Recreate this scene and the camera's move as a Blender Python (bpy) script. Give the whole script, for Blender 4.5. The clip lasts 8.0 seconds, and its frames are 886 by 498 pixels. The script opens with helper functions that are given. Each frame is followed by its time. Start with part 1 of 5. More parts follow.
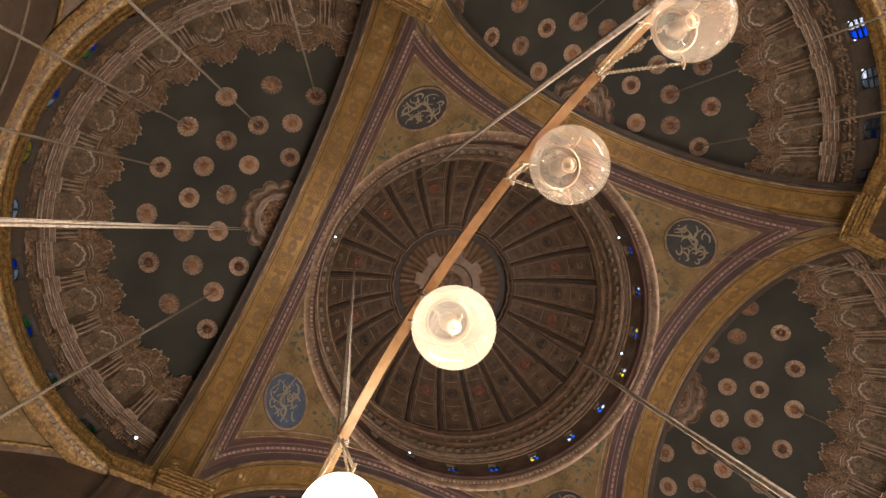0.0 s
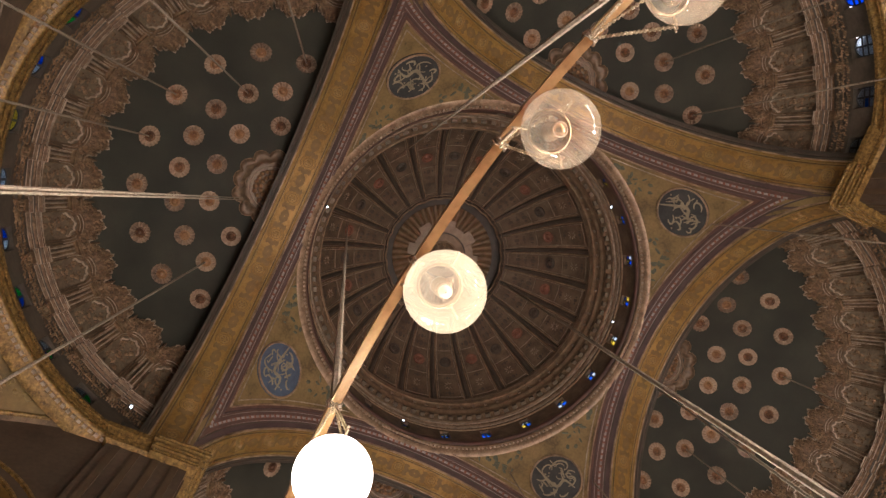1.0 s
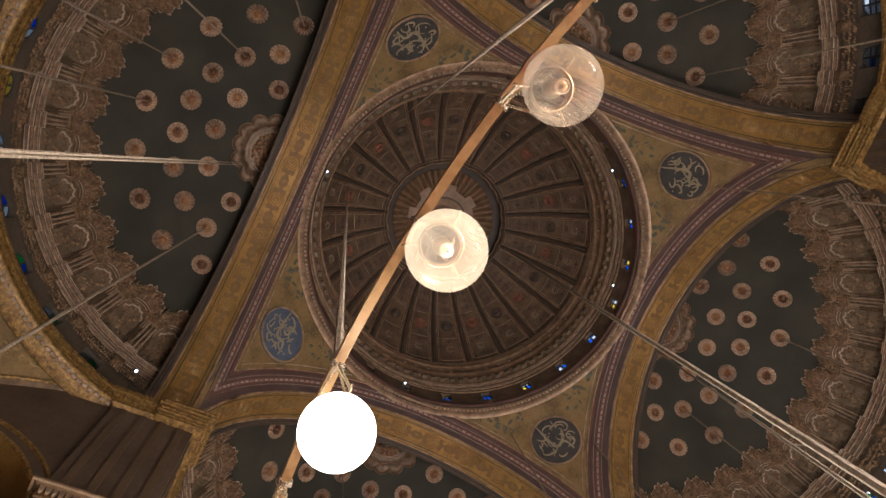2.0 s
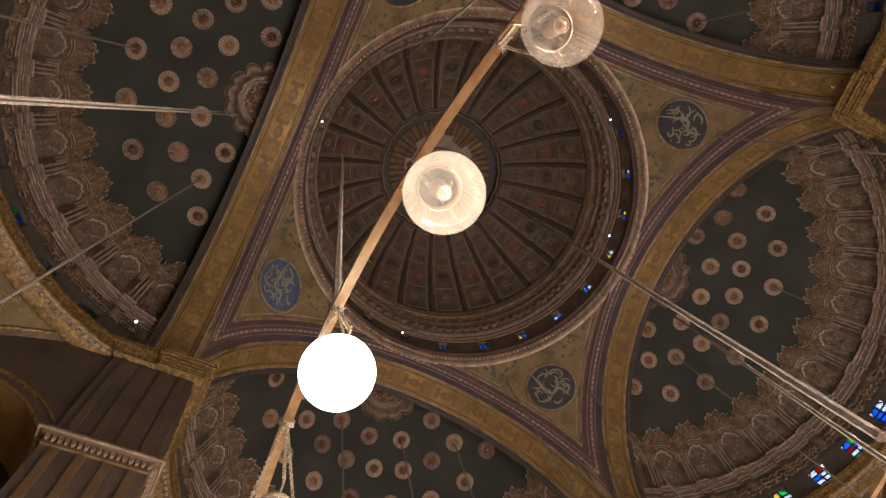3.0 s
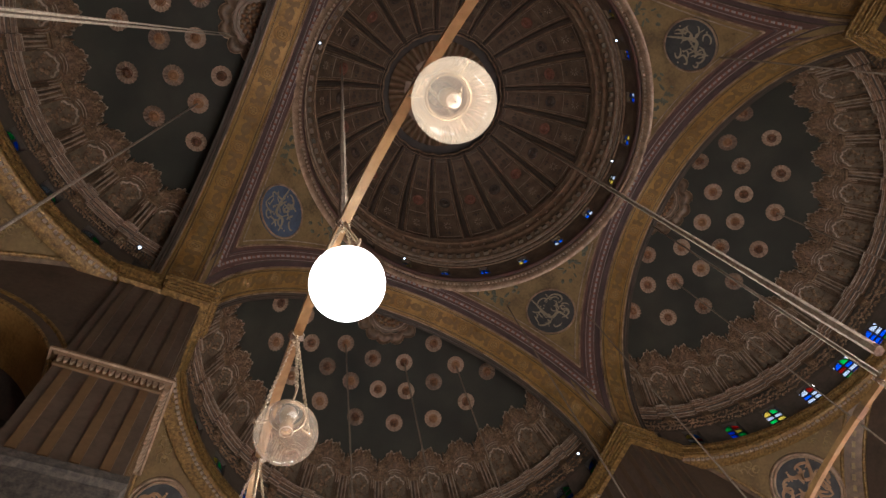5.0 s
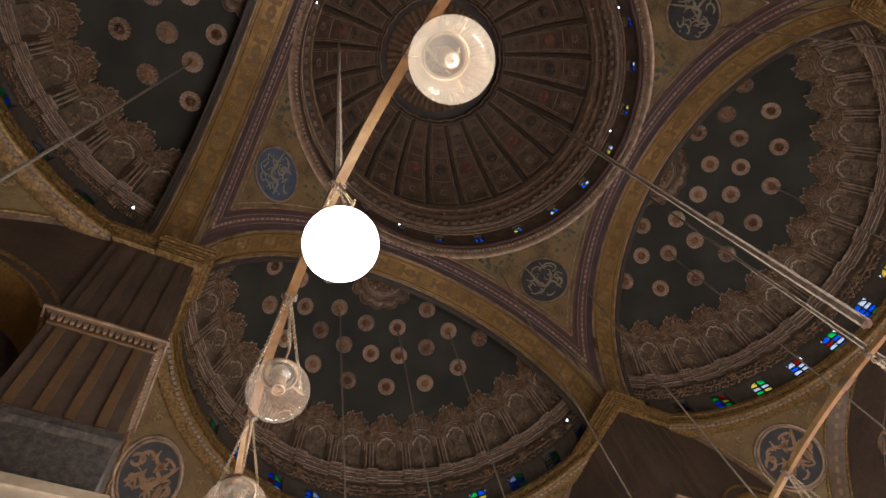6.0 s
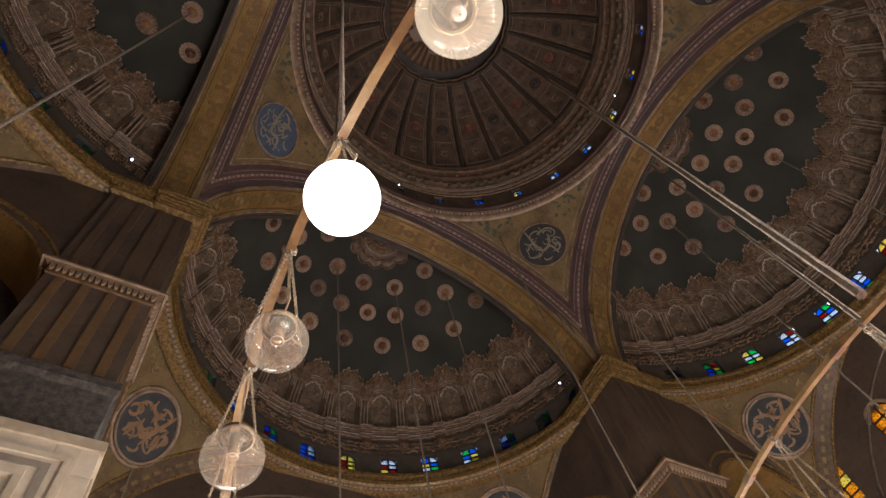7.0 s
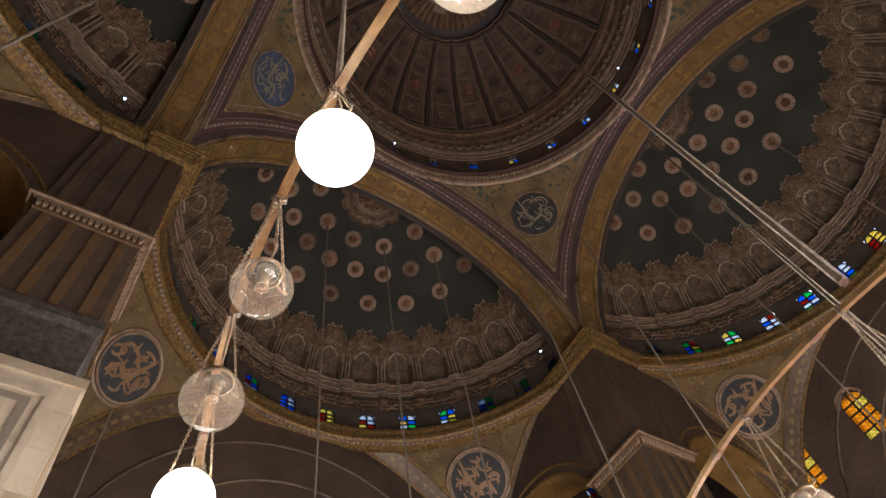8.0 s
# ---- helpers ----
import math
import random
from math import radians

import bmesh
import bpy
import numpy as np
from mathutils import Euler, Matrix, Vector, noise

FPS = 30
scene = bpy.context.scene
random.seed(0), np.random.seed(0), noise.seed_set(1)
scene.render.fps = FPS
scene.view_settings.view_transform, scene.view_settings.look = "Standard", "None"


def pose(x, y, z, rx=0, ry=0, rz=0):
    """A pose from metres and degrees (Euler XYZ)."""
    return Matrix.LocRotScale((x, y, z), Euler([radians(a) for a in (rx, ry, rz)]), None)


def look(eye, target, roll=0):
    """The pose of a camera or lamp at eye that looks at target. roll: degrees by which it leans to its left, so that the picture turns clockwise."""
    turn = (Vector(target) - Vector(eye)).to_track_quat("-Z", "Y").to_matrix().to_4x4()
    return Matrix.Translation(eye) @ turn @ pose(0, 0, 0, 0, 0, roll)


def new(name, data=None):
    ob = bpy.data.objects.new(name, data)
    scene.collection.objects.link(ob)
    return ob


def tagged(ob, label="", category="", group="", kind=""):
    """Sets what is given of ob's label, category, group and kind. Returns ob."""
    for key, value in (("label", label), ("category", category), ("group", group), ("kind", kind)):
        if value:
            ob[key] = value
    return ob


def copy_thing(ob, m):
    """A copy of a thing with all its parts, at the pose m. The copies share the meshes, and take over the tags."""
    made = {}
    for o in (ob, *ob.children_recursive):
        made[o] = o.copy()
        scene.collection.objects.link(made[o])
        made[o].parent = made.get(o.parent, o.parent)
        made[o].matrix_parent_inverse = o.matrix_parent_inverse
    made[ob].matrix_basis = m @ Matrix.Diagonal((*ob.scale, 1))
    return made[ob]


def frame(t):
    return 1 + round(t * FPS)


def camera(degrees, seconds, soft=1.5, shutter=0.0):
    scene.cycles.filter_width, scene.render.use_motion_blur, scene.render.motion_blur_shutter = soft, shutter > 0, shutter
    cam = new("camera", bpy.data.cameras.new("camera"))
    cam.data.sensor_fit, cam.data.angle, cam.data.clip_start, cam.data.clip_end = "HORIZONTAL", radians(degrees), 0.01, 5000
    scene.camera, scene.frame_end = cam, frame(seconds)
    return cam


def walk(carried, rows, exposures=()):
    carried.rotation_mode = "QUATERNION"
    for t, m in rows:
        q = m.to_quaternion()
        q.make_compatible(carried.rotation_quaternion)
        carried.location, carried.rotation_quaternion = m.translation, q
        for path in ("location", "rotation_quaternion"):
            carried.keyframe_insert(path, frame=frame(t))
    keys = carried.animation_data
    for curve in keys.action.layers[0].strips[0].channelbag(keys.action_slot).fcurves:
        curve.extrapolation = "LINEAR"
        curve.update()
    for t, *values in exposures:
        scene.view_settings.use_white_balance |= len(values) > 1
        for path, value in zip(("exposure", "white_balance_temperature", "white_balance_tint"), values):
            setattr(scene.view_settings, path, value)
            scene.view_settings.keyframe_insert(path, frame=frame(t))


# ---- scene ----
cam = camera(68.36, 8.0, 1.4)
ROWS = [
    (0, -9.976, -1.969, 1.634, 176.787, 8.203, -25.145),
    (0.5, -9.969, -1.966, 1.635, 175.730, 8.412, -25.054),
    (1, -9.962, -1.951, 1.620, 174.167, 8.845, -25.091),
    (2.5, -9.952, -1.913, 1.618, 169.253, 8.851, -24.649),
    (3, -9.948, -1.892, 1.599, 166.898, 9.165, -24.648),
    (3.5, -9.945, -1.870, 1.591, 164.756, 9.343, -24.474),
    (4, -9.953, -1.864, 1.569, 163.088, 9.318, -24.378),
    (4.5, -9.955, -1.831, 1.602, 161.793, 9.197, -24.218),
    (6, -9.939, -1.790, 1.601, 157.437, 9.120, -25.801),
    (6.5, -9.936, -1.775, 1.592, 155.498, 8.965, -26.565),
    (7, -9.941, -1.768, 1.586, 153.864, 8.549, -27.379),
    (7.5, -9.932, -1.762, 1.576, 152.172, 7.962, -28.831),
    (8, -9.925, -1.751, 1.579, 150.072, 7.476, -31.214),
]
EXPOSURES = [(0.0, 1.18, 6650, 10), (1.0, 1.06, 6500, 10), (2.5, 0.88, 6300, 10), (3.5, 0.68, 6150, 10), (4.5, 0.42, 6000, 10), (6.0, 0.38, 5950, 10), (8.0, 0.36, 5950, 10)]
walk(cam, [(t, pose(x, y, z, rx, ry, rz)) for t, x, y, z, rx, ry, rz in ROWS], EXPOSURES)

# ---- light ----
world = bpy.data.worlds.new("world")
scene.world = world
world.use_nodes = True
wn = world.node_tree.nodes
sky = wn.new("ShaderNodeTexSky")
sky.sky_type, sky.sun_disc = "NISHITA", False
sky.sun_elevation, sky.sun_rotation = radians(38), radians(120)
wn["Background"].inputs[1].default_value = 0.15
world.node_tree.links.new(sky.outputs[0], wn["Background"].inputs[0])
sun = new("sun", bpy.data.lights.new("sun", "SUN"))
sun.data.energy, sun.data.angle, sun.data.color = 2.5, radians(0.5), (1, 0.95, 0.88)
sun.matrix_world = look((40, 30, 60), (0, 0, 20))

# ---- materials ----
PI = math.pi


def material(name, colours, scale=3.0, detail=6.0, rough=0.6, metal=0.0, bump=0.2, fine=30.0, island=0.0, coord="Object"):
    """A noise-mottled surface: a ramp over two scales of noise, with grain in the relief."""
    m = bpy.data.materials.new(name)
    m.use_nodes = True
    n, l = m.node_tree.nodes, m.node_tree.links
    b = n["Principled BSDF"]
    tc = n.new("ShaderNodeTexCoord")
    n1, n2 = n.new("ShaderNodeTexNoise"), n.new("ShaderNodeTexNoise")
    n1.inputs["Scale"].default_value, n1.inputs["Detail"].default_value = scale, detail
    n2.inputs["Scale"].default_value, n2.inputs["Detail"].default_value = fine, 4
    l.new(tc.outputs[coord], n1.inputs["Vector"])
    l.new(tc.outputs[coord], n2.inputs["Vector"])
    mix = n.new("ShaderNodeMath")
    mix.operation = "MULTIPLY_ADD"
    l.new(n2.outputs[0], mix.inputs[0])
    mix.inputs[1].default_value = 0.35
    sub = n.new("ShaderNodeMath")
    sub.operation = "MULTIPLY"
    sub.inputs[1].default_value = 0.65
    l.new(n1.outputs[0], sub.inputs[0])
    l.new(sub.outputs[0], mix.inputs[2])
    value = mix.outputs[0]
    if island:
        info, add = n.new("ShaderNodeObjectInfo"), n.new("ShaderNodeMath")
        add.operation = "MULTIPLY_ADD"
        add.inputs[1].default_value = island
        l.new(info.outputs["Random"], add.inputs[0])
        l.new(value, add.inputs[2])
        shift = n.new("ShaderNodeMath")
        shift.operation = "SUBTRACT"
        shift.inputs[1].default_value = island / 2
        l.new(add.outputs[0], shift.inputs[0])
        value = shift.outputs[0]
    ramp = n.new("ShaderNodeValToRGB")
    e = ramp.color_ramp.elements
    while len(e) < len(colours):
        e.new(0.5)
    for i, c in enumerate(colours):
        e[i].position = 0.33 + 0.34 * i / max(1, len(colours) - 1)
        e[i].color = (*c, 1)
    l.new(value, ramp.inputs[0])
    l.new(ramp.outputs[0], b.inputs["Base Color"])
    b.inputs["Roughness"].default_value, b.inputs["Metallic"].default_value = rough, metal
    bp = n.new("ShaderNodeBump")
    bp.inputs["Strength"].default_value, bp.inputs["Distance"].default_value = bump, 0.05
    l.new(value, bp.inputs["Height"])
    l.new(bp.outputs[0], b.inputs["Normal"])
    return m


M_GREEN = material("dark_green_paint", [(0.0145, 0.015, 0.0095), (0.025, 0.0255, 0.0165), (0.045, 0.043, 0.029)], 0.35, 8, 0.8, 0, 0.1)
M_OCHRE = material("ochre_paint", [(0.1, 0.068, 0.032), (0.215, 0.148, 0.062), (0.285, 0.2, 0.085)], 0.9, 10, 0.55, 0.1, 0.15, 8)
M_GOLD = material("gold_leaf_paint", [(0.165, 0.093, 0.026), (0.31, 0.182, 0.053), (0.43, 0.262, 0.083)], 0.8, 8, 0.42, 0.35, 0.2, 9)
M_CARVED = material("carved_gilding", [(0.05, 0.027, 0.008), (0.185, 0.108, 0.031), (0.35, 0.215, 0.068)], 7.0, 10, 0.45, 0.3, 1.0, 16)
M_FLOWER = material("painted_flower", [(0.15, 0.092, 0.033), (0.225, 0.135, 0.047)], 3.0, 6, 0.6, 0, 0.1)
M_LEAF = material("painted_leaf", [(0.057, 0.068, 0.046), (0.124, 0.124, 0.079)], 2.0, 6, 0.6, 0, 0.1)
M_RED = material("dark_red_paint", [(0.069, 0.038, 0.031), (0.138, 0.072, 0.054)], 1.5, 6, 0.5, 0, 0.1)
# Dark mouldings and lines, and shade painted into gaps and recesses.
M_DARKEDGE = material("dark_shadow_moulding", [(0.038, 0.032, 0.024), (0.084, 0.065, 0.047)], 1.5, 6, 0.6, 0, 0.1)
M_DASH = material("pale_dash_paint", [(0.206, 0.181, 0.17), (0.369, 0.339, 0.321)], 2.0, 5, 0.5, 0, 0.05, 30, 0.3)
M_MOULD = material("brown_gilt_moulding", [(0.13, 0.087, 0.056), (0.288, 0.196, 0.122), (0.463, 0.328, 0.217)], 2.0, 8, 0.45, 0.25, 0.3, 14)
M_BROWN = material("brown_dome_paint", [(0.06, 0.044, 0.028), (0.13, 0.094, 0.058), (0.19, 0.14, 0.09)], 1.2, 10, 0.55, 0.05, 0.3, 9)
M_DOME = material("dome_panel_paint", [(0.07, 0.047, 0.03), (0.142, 0.097, 0.061), (0.215, 0.153, 0.098)], 1.2, 10, 0.65, 0.05, 0.3, 9)
M_SUN = material("tan_sunburst_paint", [(0.12, 0.07, 0.035), (0.24, 0.15, 0.08)], 2.0, 6, 0.5, 0.1, 0.1)
M_CRUST = material("russet_carved_crest", [(0.042, 0.024, 0.013), (0.125, 0.073, 0.038), (0.25, 0.155, 0.085)], 5.0, 12, 0.65, 0.1, 1.0, 14)
M_BOSS = material("brick_red_boss", [(0.14, 0.055, 0.035), (0.3, 0.13, 0.08)], 4.0, 5, 0.5, 0.1, 0.2)
M_STROKE_RED = material("russet_lettering", [(0.2, 0.115, 0.055), (0.38, 0.23, 0.12)], 3.0, 5, 0.4, 0.2, 0.1)
M_MOTIF = material("bright_gilt_motif", [(0.2, 0.125, 0.045), (0.4, 0.27, 0.1)], 4.0, 6, 0.4, 0.3, 0.3)
M_FLOWER_RIM = material("russet_gilt_rim", [(0.05, 0.032, 0.018), (0.115, 0.073, 0.04), (0.19, 0.125, 0.07)], 3.0, 8, 0.45, 0.25, 0.4)
M_PLUM = material("dull_plum_paint", [(0.05, 0.032, 0.031), (0.098, 0.062, 0.057)], 1.2, 8, 0.5, 0, 0.1, 10)
# M_OCHRE with shade put into its colour, so the bays look less lit.
M_BAY = material("aged_ochre_paint", [(0.075, 0.047, 0.018), (0.14, 0.09, 0.034), (0.2, 0.132, 0.05)], 0.9, 10, 0.85, 0, 0.2, 8)
M_VINE = material("raised_gilt_vine", [(0.15, 0.1, 0.035), (0.28, 0.19, 0.07)], 3.0, 6, 0.45, 0.2, 0.2)
M_MEDAL = material("pale_tan_medallion", [(0.19, 0.125, 0.075), (0.31, 0.215, 0.135)], 2.0, 7, 0.5, 0.05, 0.15, 12)
M_FRUIT = material("russet_gilt_boss", [(0.12, 0.06, 0.03), (0.26, 0.145, 0.07), (0.4, 0.25, 0.13)], 3.0, 6, 0.4, 0.3, 0.2)
M_DRUM = material("dark_drum_paint", [(0.03, 0.023, 0.016), (0.058, 0.045, 0.032), (0.085, 0.066, 0.048)], 0.9, 9, 0.6, 0, 0.15, 7)
M_RIB = material("dark_rib_paint", [(0.05, 0.036, 0.026), (0.1, 0.074, 0.054)], 1.0, 6, 0.5, 0, 0.15)
M_BRONZE = material("bronzed_relief", [(0.05, 0.03, 0.016), (0.14, 0.087, 0.045), (0.31, 0.2, 0.115)], 2.5, 10, 0.62, 0.15, 0.8, 11)
# Pale worn relief; on cornice, niche and crest edges it paints highlights.
M_PALE = material("worn_pale_relief", [(0.16, 0.118, 0.085), (0.32, 0.245, 0.18), (0.5, 0.4, 0.31)], 3.0, 8, 0.42, 0.2, 0.3, 14)
M_PETAL = material("cream_petal", [(0.13, 0.084, 0.055), (0.25, 0.165, 0.106), (0.34, 0.235, 0.155)], 4.0, 6, 0.5, 0.1, 0.2, 20, 0.3)
M_HEART = material("russet_flower_heart", [(0.07, 0.03, 0.013), (0.2, 0.095, 0.042), (0.3, 0.16, 0.072)], 5.0, 6, 0.45, 0.2, 0.4, 20, 0.3)
M_BLUE = material("blue_roundel_paint", [(0.053, 0.072, 0.104), (0.09, 0.128, 0.186)], 1.5, 6, 0.5, 0, 0.1, 8)
M_INK = material("dark_roundel_paint", [(0.026, 0.027, 0.028), (0.058, 0.058, 0.053)], 1.5, 6, 0.8, 0, 0.1, 8)
M_STROKE = material("pale_gold_lettering", [(0.23, 0.195, 0.125), (0.38, 0.325, 0.215)], 3.0, 5, 0.4, 0.2, 0.1)
M_STONE = material("brown_wall_paint", [(0.044, 0.029, 0.018), (0.074, 0.049, 0.031), (0.105, 0.071, 0.046)], 0.5, 10, 0.65, 0, 0.2, 6)
# The strips' tan holds warm light below; its second copy holds shade above.
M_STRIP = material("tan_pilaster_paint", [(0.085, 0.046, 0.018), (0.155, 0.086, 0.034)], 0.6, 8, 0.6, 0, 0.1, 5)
M_STRIP_SHADED = material("dim_tan_strip_paint", [(0.058, 0.035, 0.018), (0.098, 0.06, 0.031)], 0.6, 8, 0.7, 0, 0.1, 5)
M_FRIEZE = material("grey_carved_frieze", [(0.02, 0.016, 0.012), (0.055, 0.044, 0.033), (0.095, 0.075, 0.055)], 5.0, 8, 0.9, 0, 1.0, 14)
M_MARBLE = material("veined_alabaster", [(0.34, 0.265, 0.175), (0.46, 0.375, 0.265), (0.54, 0.455, 0.335)], 0.9, 12, 0.3, 0, 0.08, 4, 0.35)
M_SLAB = material("grey_inlay_stone", [(0.19, 0.155, 0.115), (0.29, 0.24, 0.18)], 1.2, 8, 0.35, 0, 0.1, 5)
M_WOOD = material("varnished_pale_wood", [(0.16, 0.095, 0.035), (0.3, 0.19, 0.075), (0.42, 0.28, 0.12)], 3.0, 10, 0.4, 0.1, 0.25, 22)
M_ROPE = material("dusty_rope", [(0.1, 0.076, 0.052), (0.214, 0.167, 0.118), (0.287, 0.233, 0.173)], 14.0, 6, 0.8, 0, 0.6, 60)
M_CHAIN = material("brass_chain", [(0.26, 0.2, 0.125), (0.5, 0.41, 0.275)], 10.0, 5, 0.5, 0.5, 0.1)
M_CAP = material("dull_brass_collar", [(0.207, 0.151, 0.087), (0.398, 0.302, 0.19)], 8.0, 5, 0.35, 0.7, 0.1)
M_CARPET = material("red_carpet", [(0.106, 0.026, 0.022), (0.195, 0.055, 0.043)], 2.0, 8, 0.9, 0, 0.3)
M_LEAD = material("black_window_lead", [(0.01, 0.01, 0.01), (0.02, 0.02, 0.02)], 4.0, 4, 0.6)
M_PLASTER = material("outer_plaster", [(0.244, 0.22, 0.188), (0.342, 0.31, 0.27)], 1.0, 6, 0.8)


def glass_pane(name, colour, gain):
    """Coloured window glass that lets the daylight behind it through."""
    m = bpy.data.materials.new(name)
    m.use_nodes = True
    n, l = m.node_tree.nodes, m.node_tree.links
    n.remove(n["Principled BSDF"])
    tr, tl, mx = n.new("ShaderNodeBsdfTransparent"), n.new("ShaderNodeBsdfTranslucent"), n.new("ShaderNodeMixShader")
    tex, ramp = n.new("ShaderNodeTexVoronoi"), n.new("ShaderNodeValToRGB")
    tex.inputs["Scale"].default_value = 7.0
    ramp.color_ramp.elements[0].position, ramp.color_ramp.elements[1].position = 0.5, 0.85
    ramp.color_ramp.elements[0].color = (*[min(1, c * gain) for c in colour], 1)
    ramp.color_ramp.elements[1].color = (*[c * 0.2 for c in colour], 1)
    l.new(tex.outputs[0], ramp.inputs[0])
    l.new(ramp.outputs[0], tr.inputs[0])
    l.new(ramp.outputs[0], tl.inputs[0])
    mx.inputs[0].default_value = 0.3
    l.new(tr.outputs[0], mx.inputs[1])
    l.new(tl.outputs[0], mx.inputs[2])
    l.new(mx.outputs[0], n["Material Output"].inputs[0])
    return m


M_PANES = [glass_pane("blue_glass", (0.03, 0.26, 1.0), 1), glass_pane("green_glass", (0.06, 0.8, 0.22), 1), glass_pane("yellow_glass", (1, 0.8, 0.2), 1),
           glass_pane("red_glass", (0.5, 0.03, 0.02), 1), glass_pane("clear_glass", (0.85, 0.92, 1), 1)]
M_AMBER = glass_pane("amber_glass", (1.0, 0.5, 0.03), 1)


def emitter(name, colour, strength):
    m = bpy.data.materials.new(name)
    m.use_nodes = True
    b = m.node_tree.nodes["Principled BSDF"]
    b.inputs["Base Color"].default_value = (0.9, 0.88, 0.84, 1)
    b.inputs["Emission Color"].default_value = (*colour, 1)
    b.inputs["Emission Strength"].default_value = strength
    b.inputs["Roughness"].default_value = 0.15
    return m


M_LIT = emitter("lit_white_globe", (1, 0.97, 0.92), 3.2)
M_BRIGHT = emitter("bright_white_globe", (1, 0.95, 0.86), 60.0)
M_GLOW = emitter("lit_bulb", (1, 0.8, 0.55), 0.12)
M_OFFBULB = material("dead_bulb_glass", [(0.485, 0.421, 0.349), (0.681, 0.601, 0.505)], 6.0, 3, 0.15)


def globe_glass(name, milk, tint, glow=0.0, dust_colour=(0.95, 0.82, 0.66)):
    m = bpy.data.materials.new(name)
    m.use_nodes = True
    n, l = m.node_tree.nodes, m.node_tree.links
    n.remove(n["Principled BSDF"])
    tr, gl, tl = (n.new("ShaderNodeBsdf" + k) for k in ("Transparent", "Glossy", "Translucent"))
    a, b, fr = n.new("ShaderNodeMixShader"), n.new("ShaderNodeMixShader"), n.new("ShaderNodeLayerWeight")
    df, ad = n.new("ShaderNodeBsdfPrincipled"), n.new("ShaderNodeMixShader")
    tr.inputs[0].default_value = (*tint, 1)
    gl.inputs["Roughness"].default_value = 0.015
    tl.inputs[0].default_value = df.inputs[0].default_value = (*dust_colour, 1)
    df.inputs["Roughness"].default_value, df.inputs["Specular IOR Level"].default_value = 0.9, 0.0
    df.inputs["Sheen Weight"].default_value, df.inputs["Sheen Roughness"].default_value = 1.0, 0.35
    df.inputs["Sheen Tint"].default_value = (1, 0.9, 0.76, 1)
    power, scale_down = n.new("ShaderNodeMath"), n.new("ShaderNodeMath")
    power.operation, scale_down.operation = "POWER", "MULTIPLY_ADD"
    power.inputs[1].default_value = 3.0
    scale_down.inputs[1].default_value, scale_down.inputs[2].default_value = 0.35, 0.07
    l.new(fr.outputs["Facing"], power.inputs[0])
    l.new(power.outputs[0], scale_down.inputs[0])
    dust, mul = n.new("ShaderNodeTexNoise"), n.new("ShaderNodeMath")
    dust.inputs["Scale"].default_value = 6.0
    mul.operation = "MULTIPLY"
    mul.inputs[1].default_value = milk * 2
    l.new(dust.outputs[0], mul.inputs[0])
    l.new(mul.outputs[0], a.inputs[0])
    ad.inputs[0].default_value = 0.5
    l.new(df.outputs[0], ad.inputs[1])
    l.new(tl.outputs[0], ad.inputs[2])
    l.new(tr.outputs[0], a.inputs[1])
    l.new(ad.outputs[0], a.inputs[2])
    l.new(scale_down.outputs[0], b.inputs[0])
    l.new(a.outputs[0], b.inputs[1])
    l.new(gl.outputs[0], b.inputs[2])
    out = b
    if glow:
        em, out = n.new("ShaderNodeEmission"), n.new("ShaderNodeAddShader")
        em.inputs[0].default_value, em.inputs[1].default_value = (1, 0.84, 0.62, 1), glow
        l.new(b.outputs[0], out.inputs[0])
        l.new(em.outputs[0], out.inputs[1])
    l.new(out.outputs[0], n["Material Output"].inputs[0])
    return m


M_CLEAR = globe_glass("dusty_clear_glass", 0.135, (0.95, 0.88, 0.8), 0.0, (0.95, 0.8, 0.62))
M_FROST = globe_glass("frosted_warm_glass", 0.17, (0.98, 0.9, 0.78), 0.15, (0.95, 0.79, 0.61))


# ---- mesh helpers ----
def part(name, bm, mat, parent=None, label="", smooth=False):
    """Links a bmesh (or vertices and faces) as one mesh object under a thing or part."""
    me = bpy.data.meshes.new(name)
    if isinstance(bm, tuple):
        me.from_pydata(bm[0], [], bm[1])
    else:
        bmesh.ops.recalc_face_normals(bm, faces=bm.faces)
        bm.to_mesh(me)
        bm.free()
    me.materials.append(mat)
    if smooth:
        me.polygons.foreach_set("use_smooth", [True] * len(me.polygons))
    ob = new(name, me)
    ob.parent = parent
    if label:
        tagged(ob, label)
    return ob


def share(ob, m, parent=None):
    """Another object on the same mesh, at the pose m."""
    o = new(ob.name.split(".")[0], ob.data)
    o.parent = parent or ob.parent
    o.matrix_basis = m
    return o


def thing(name, label, category, group="", kind="", m=None):
    ob = new(name)
    if m is not None:
        ob.matrix_basis = m
    return tagged(ob, label, category, group, kind)


def join(pieces):
    vs, fs = [], []
    for v, f in pieces:
        k = len(vs)
        vs += v
        fs += [tuple(i + k for i in g) for g in f]
    return vs, fs


def grid(fn, nu, nv, wrap=False):
    """A sheet of nu x nv cells over fn(u, v), u and v from 0 to 1."""
    cols = nu if wrap else nu + 1
    vs = [tuple(fn(i / nu, j / nv)) for j in range(nv + 1) for i in range(cols)]
    fs = [(j * cols + i, j * cols + (i + 1) % cols, (j + 1) * cols + (i + 1) % cols, (j + 1) * cols + i) for j in range(nv) for i in range(nu)]
    return vs, fs


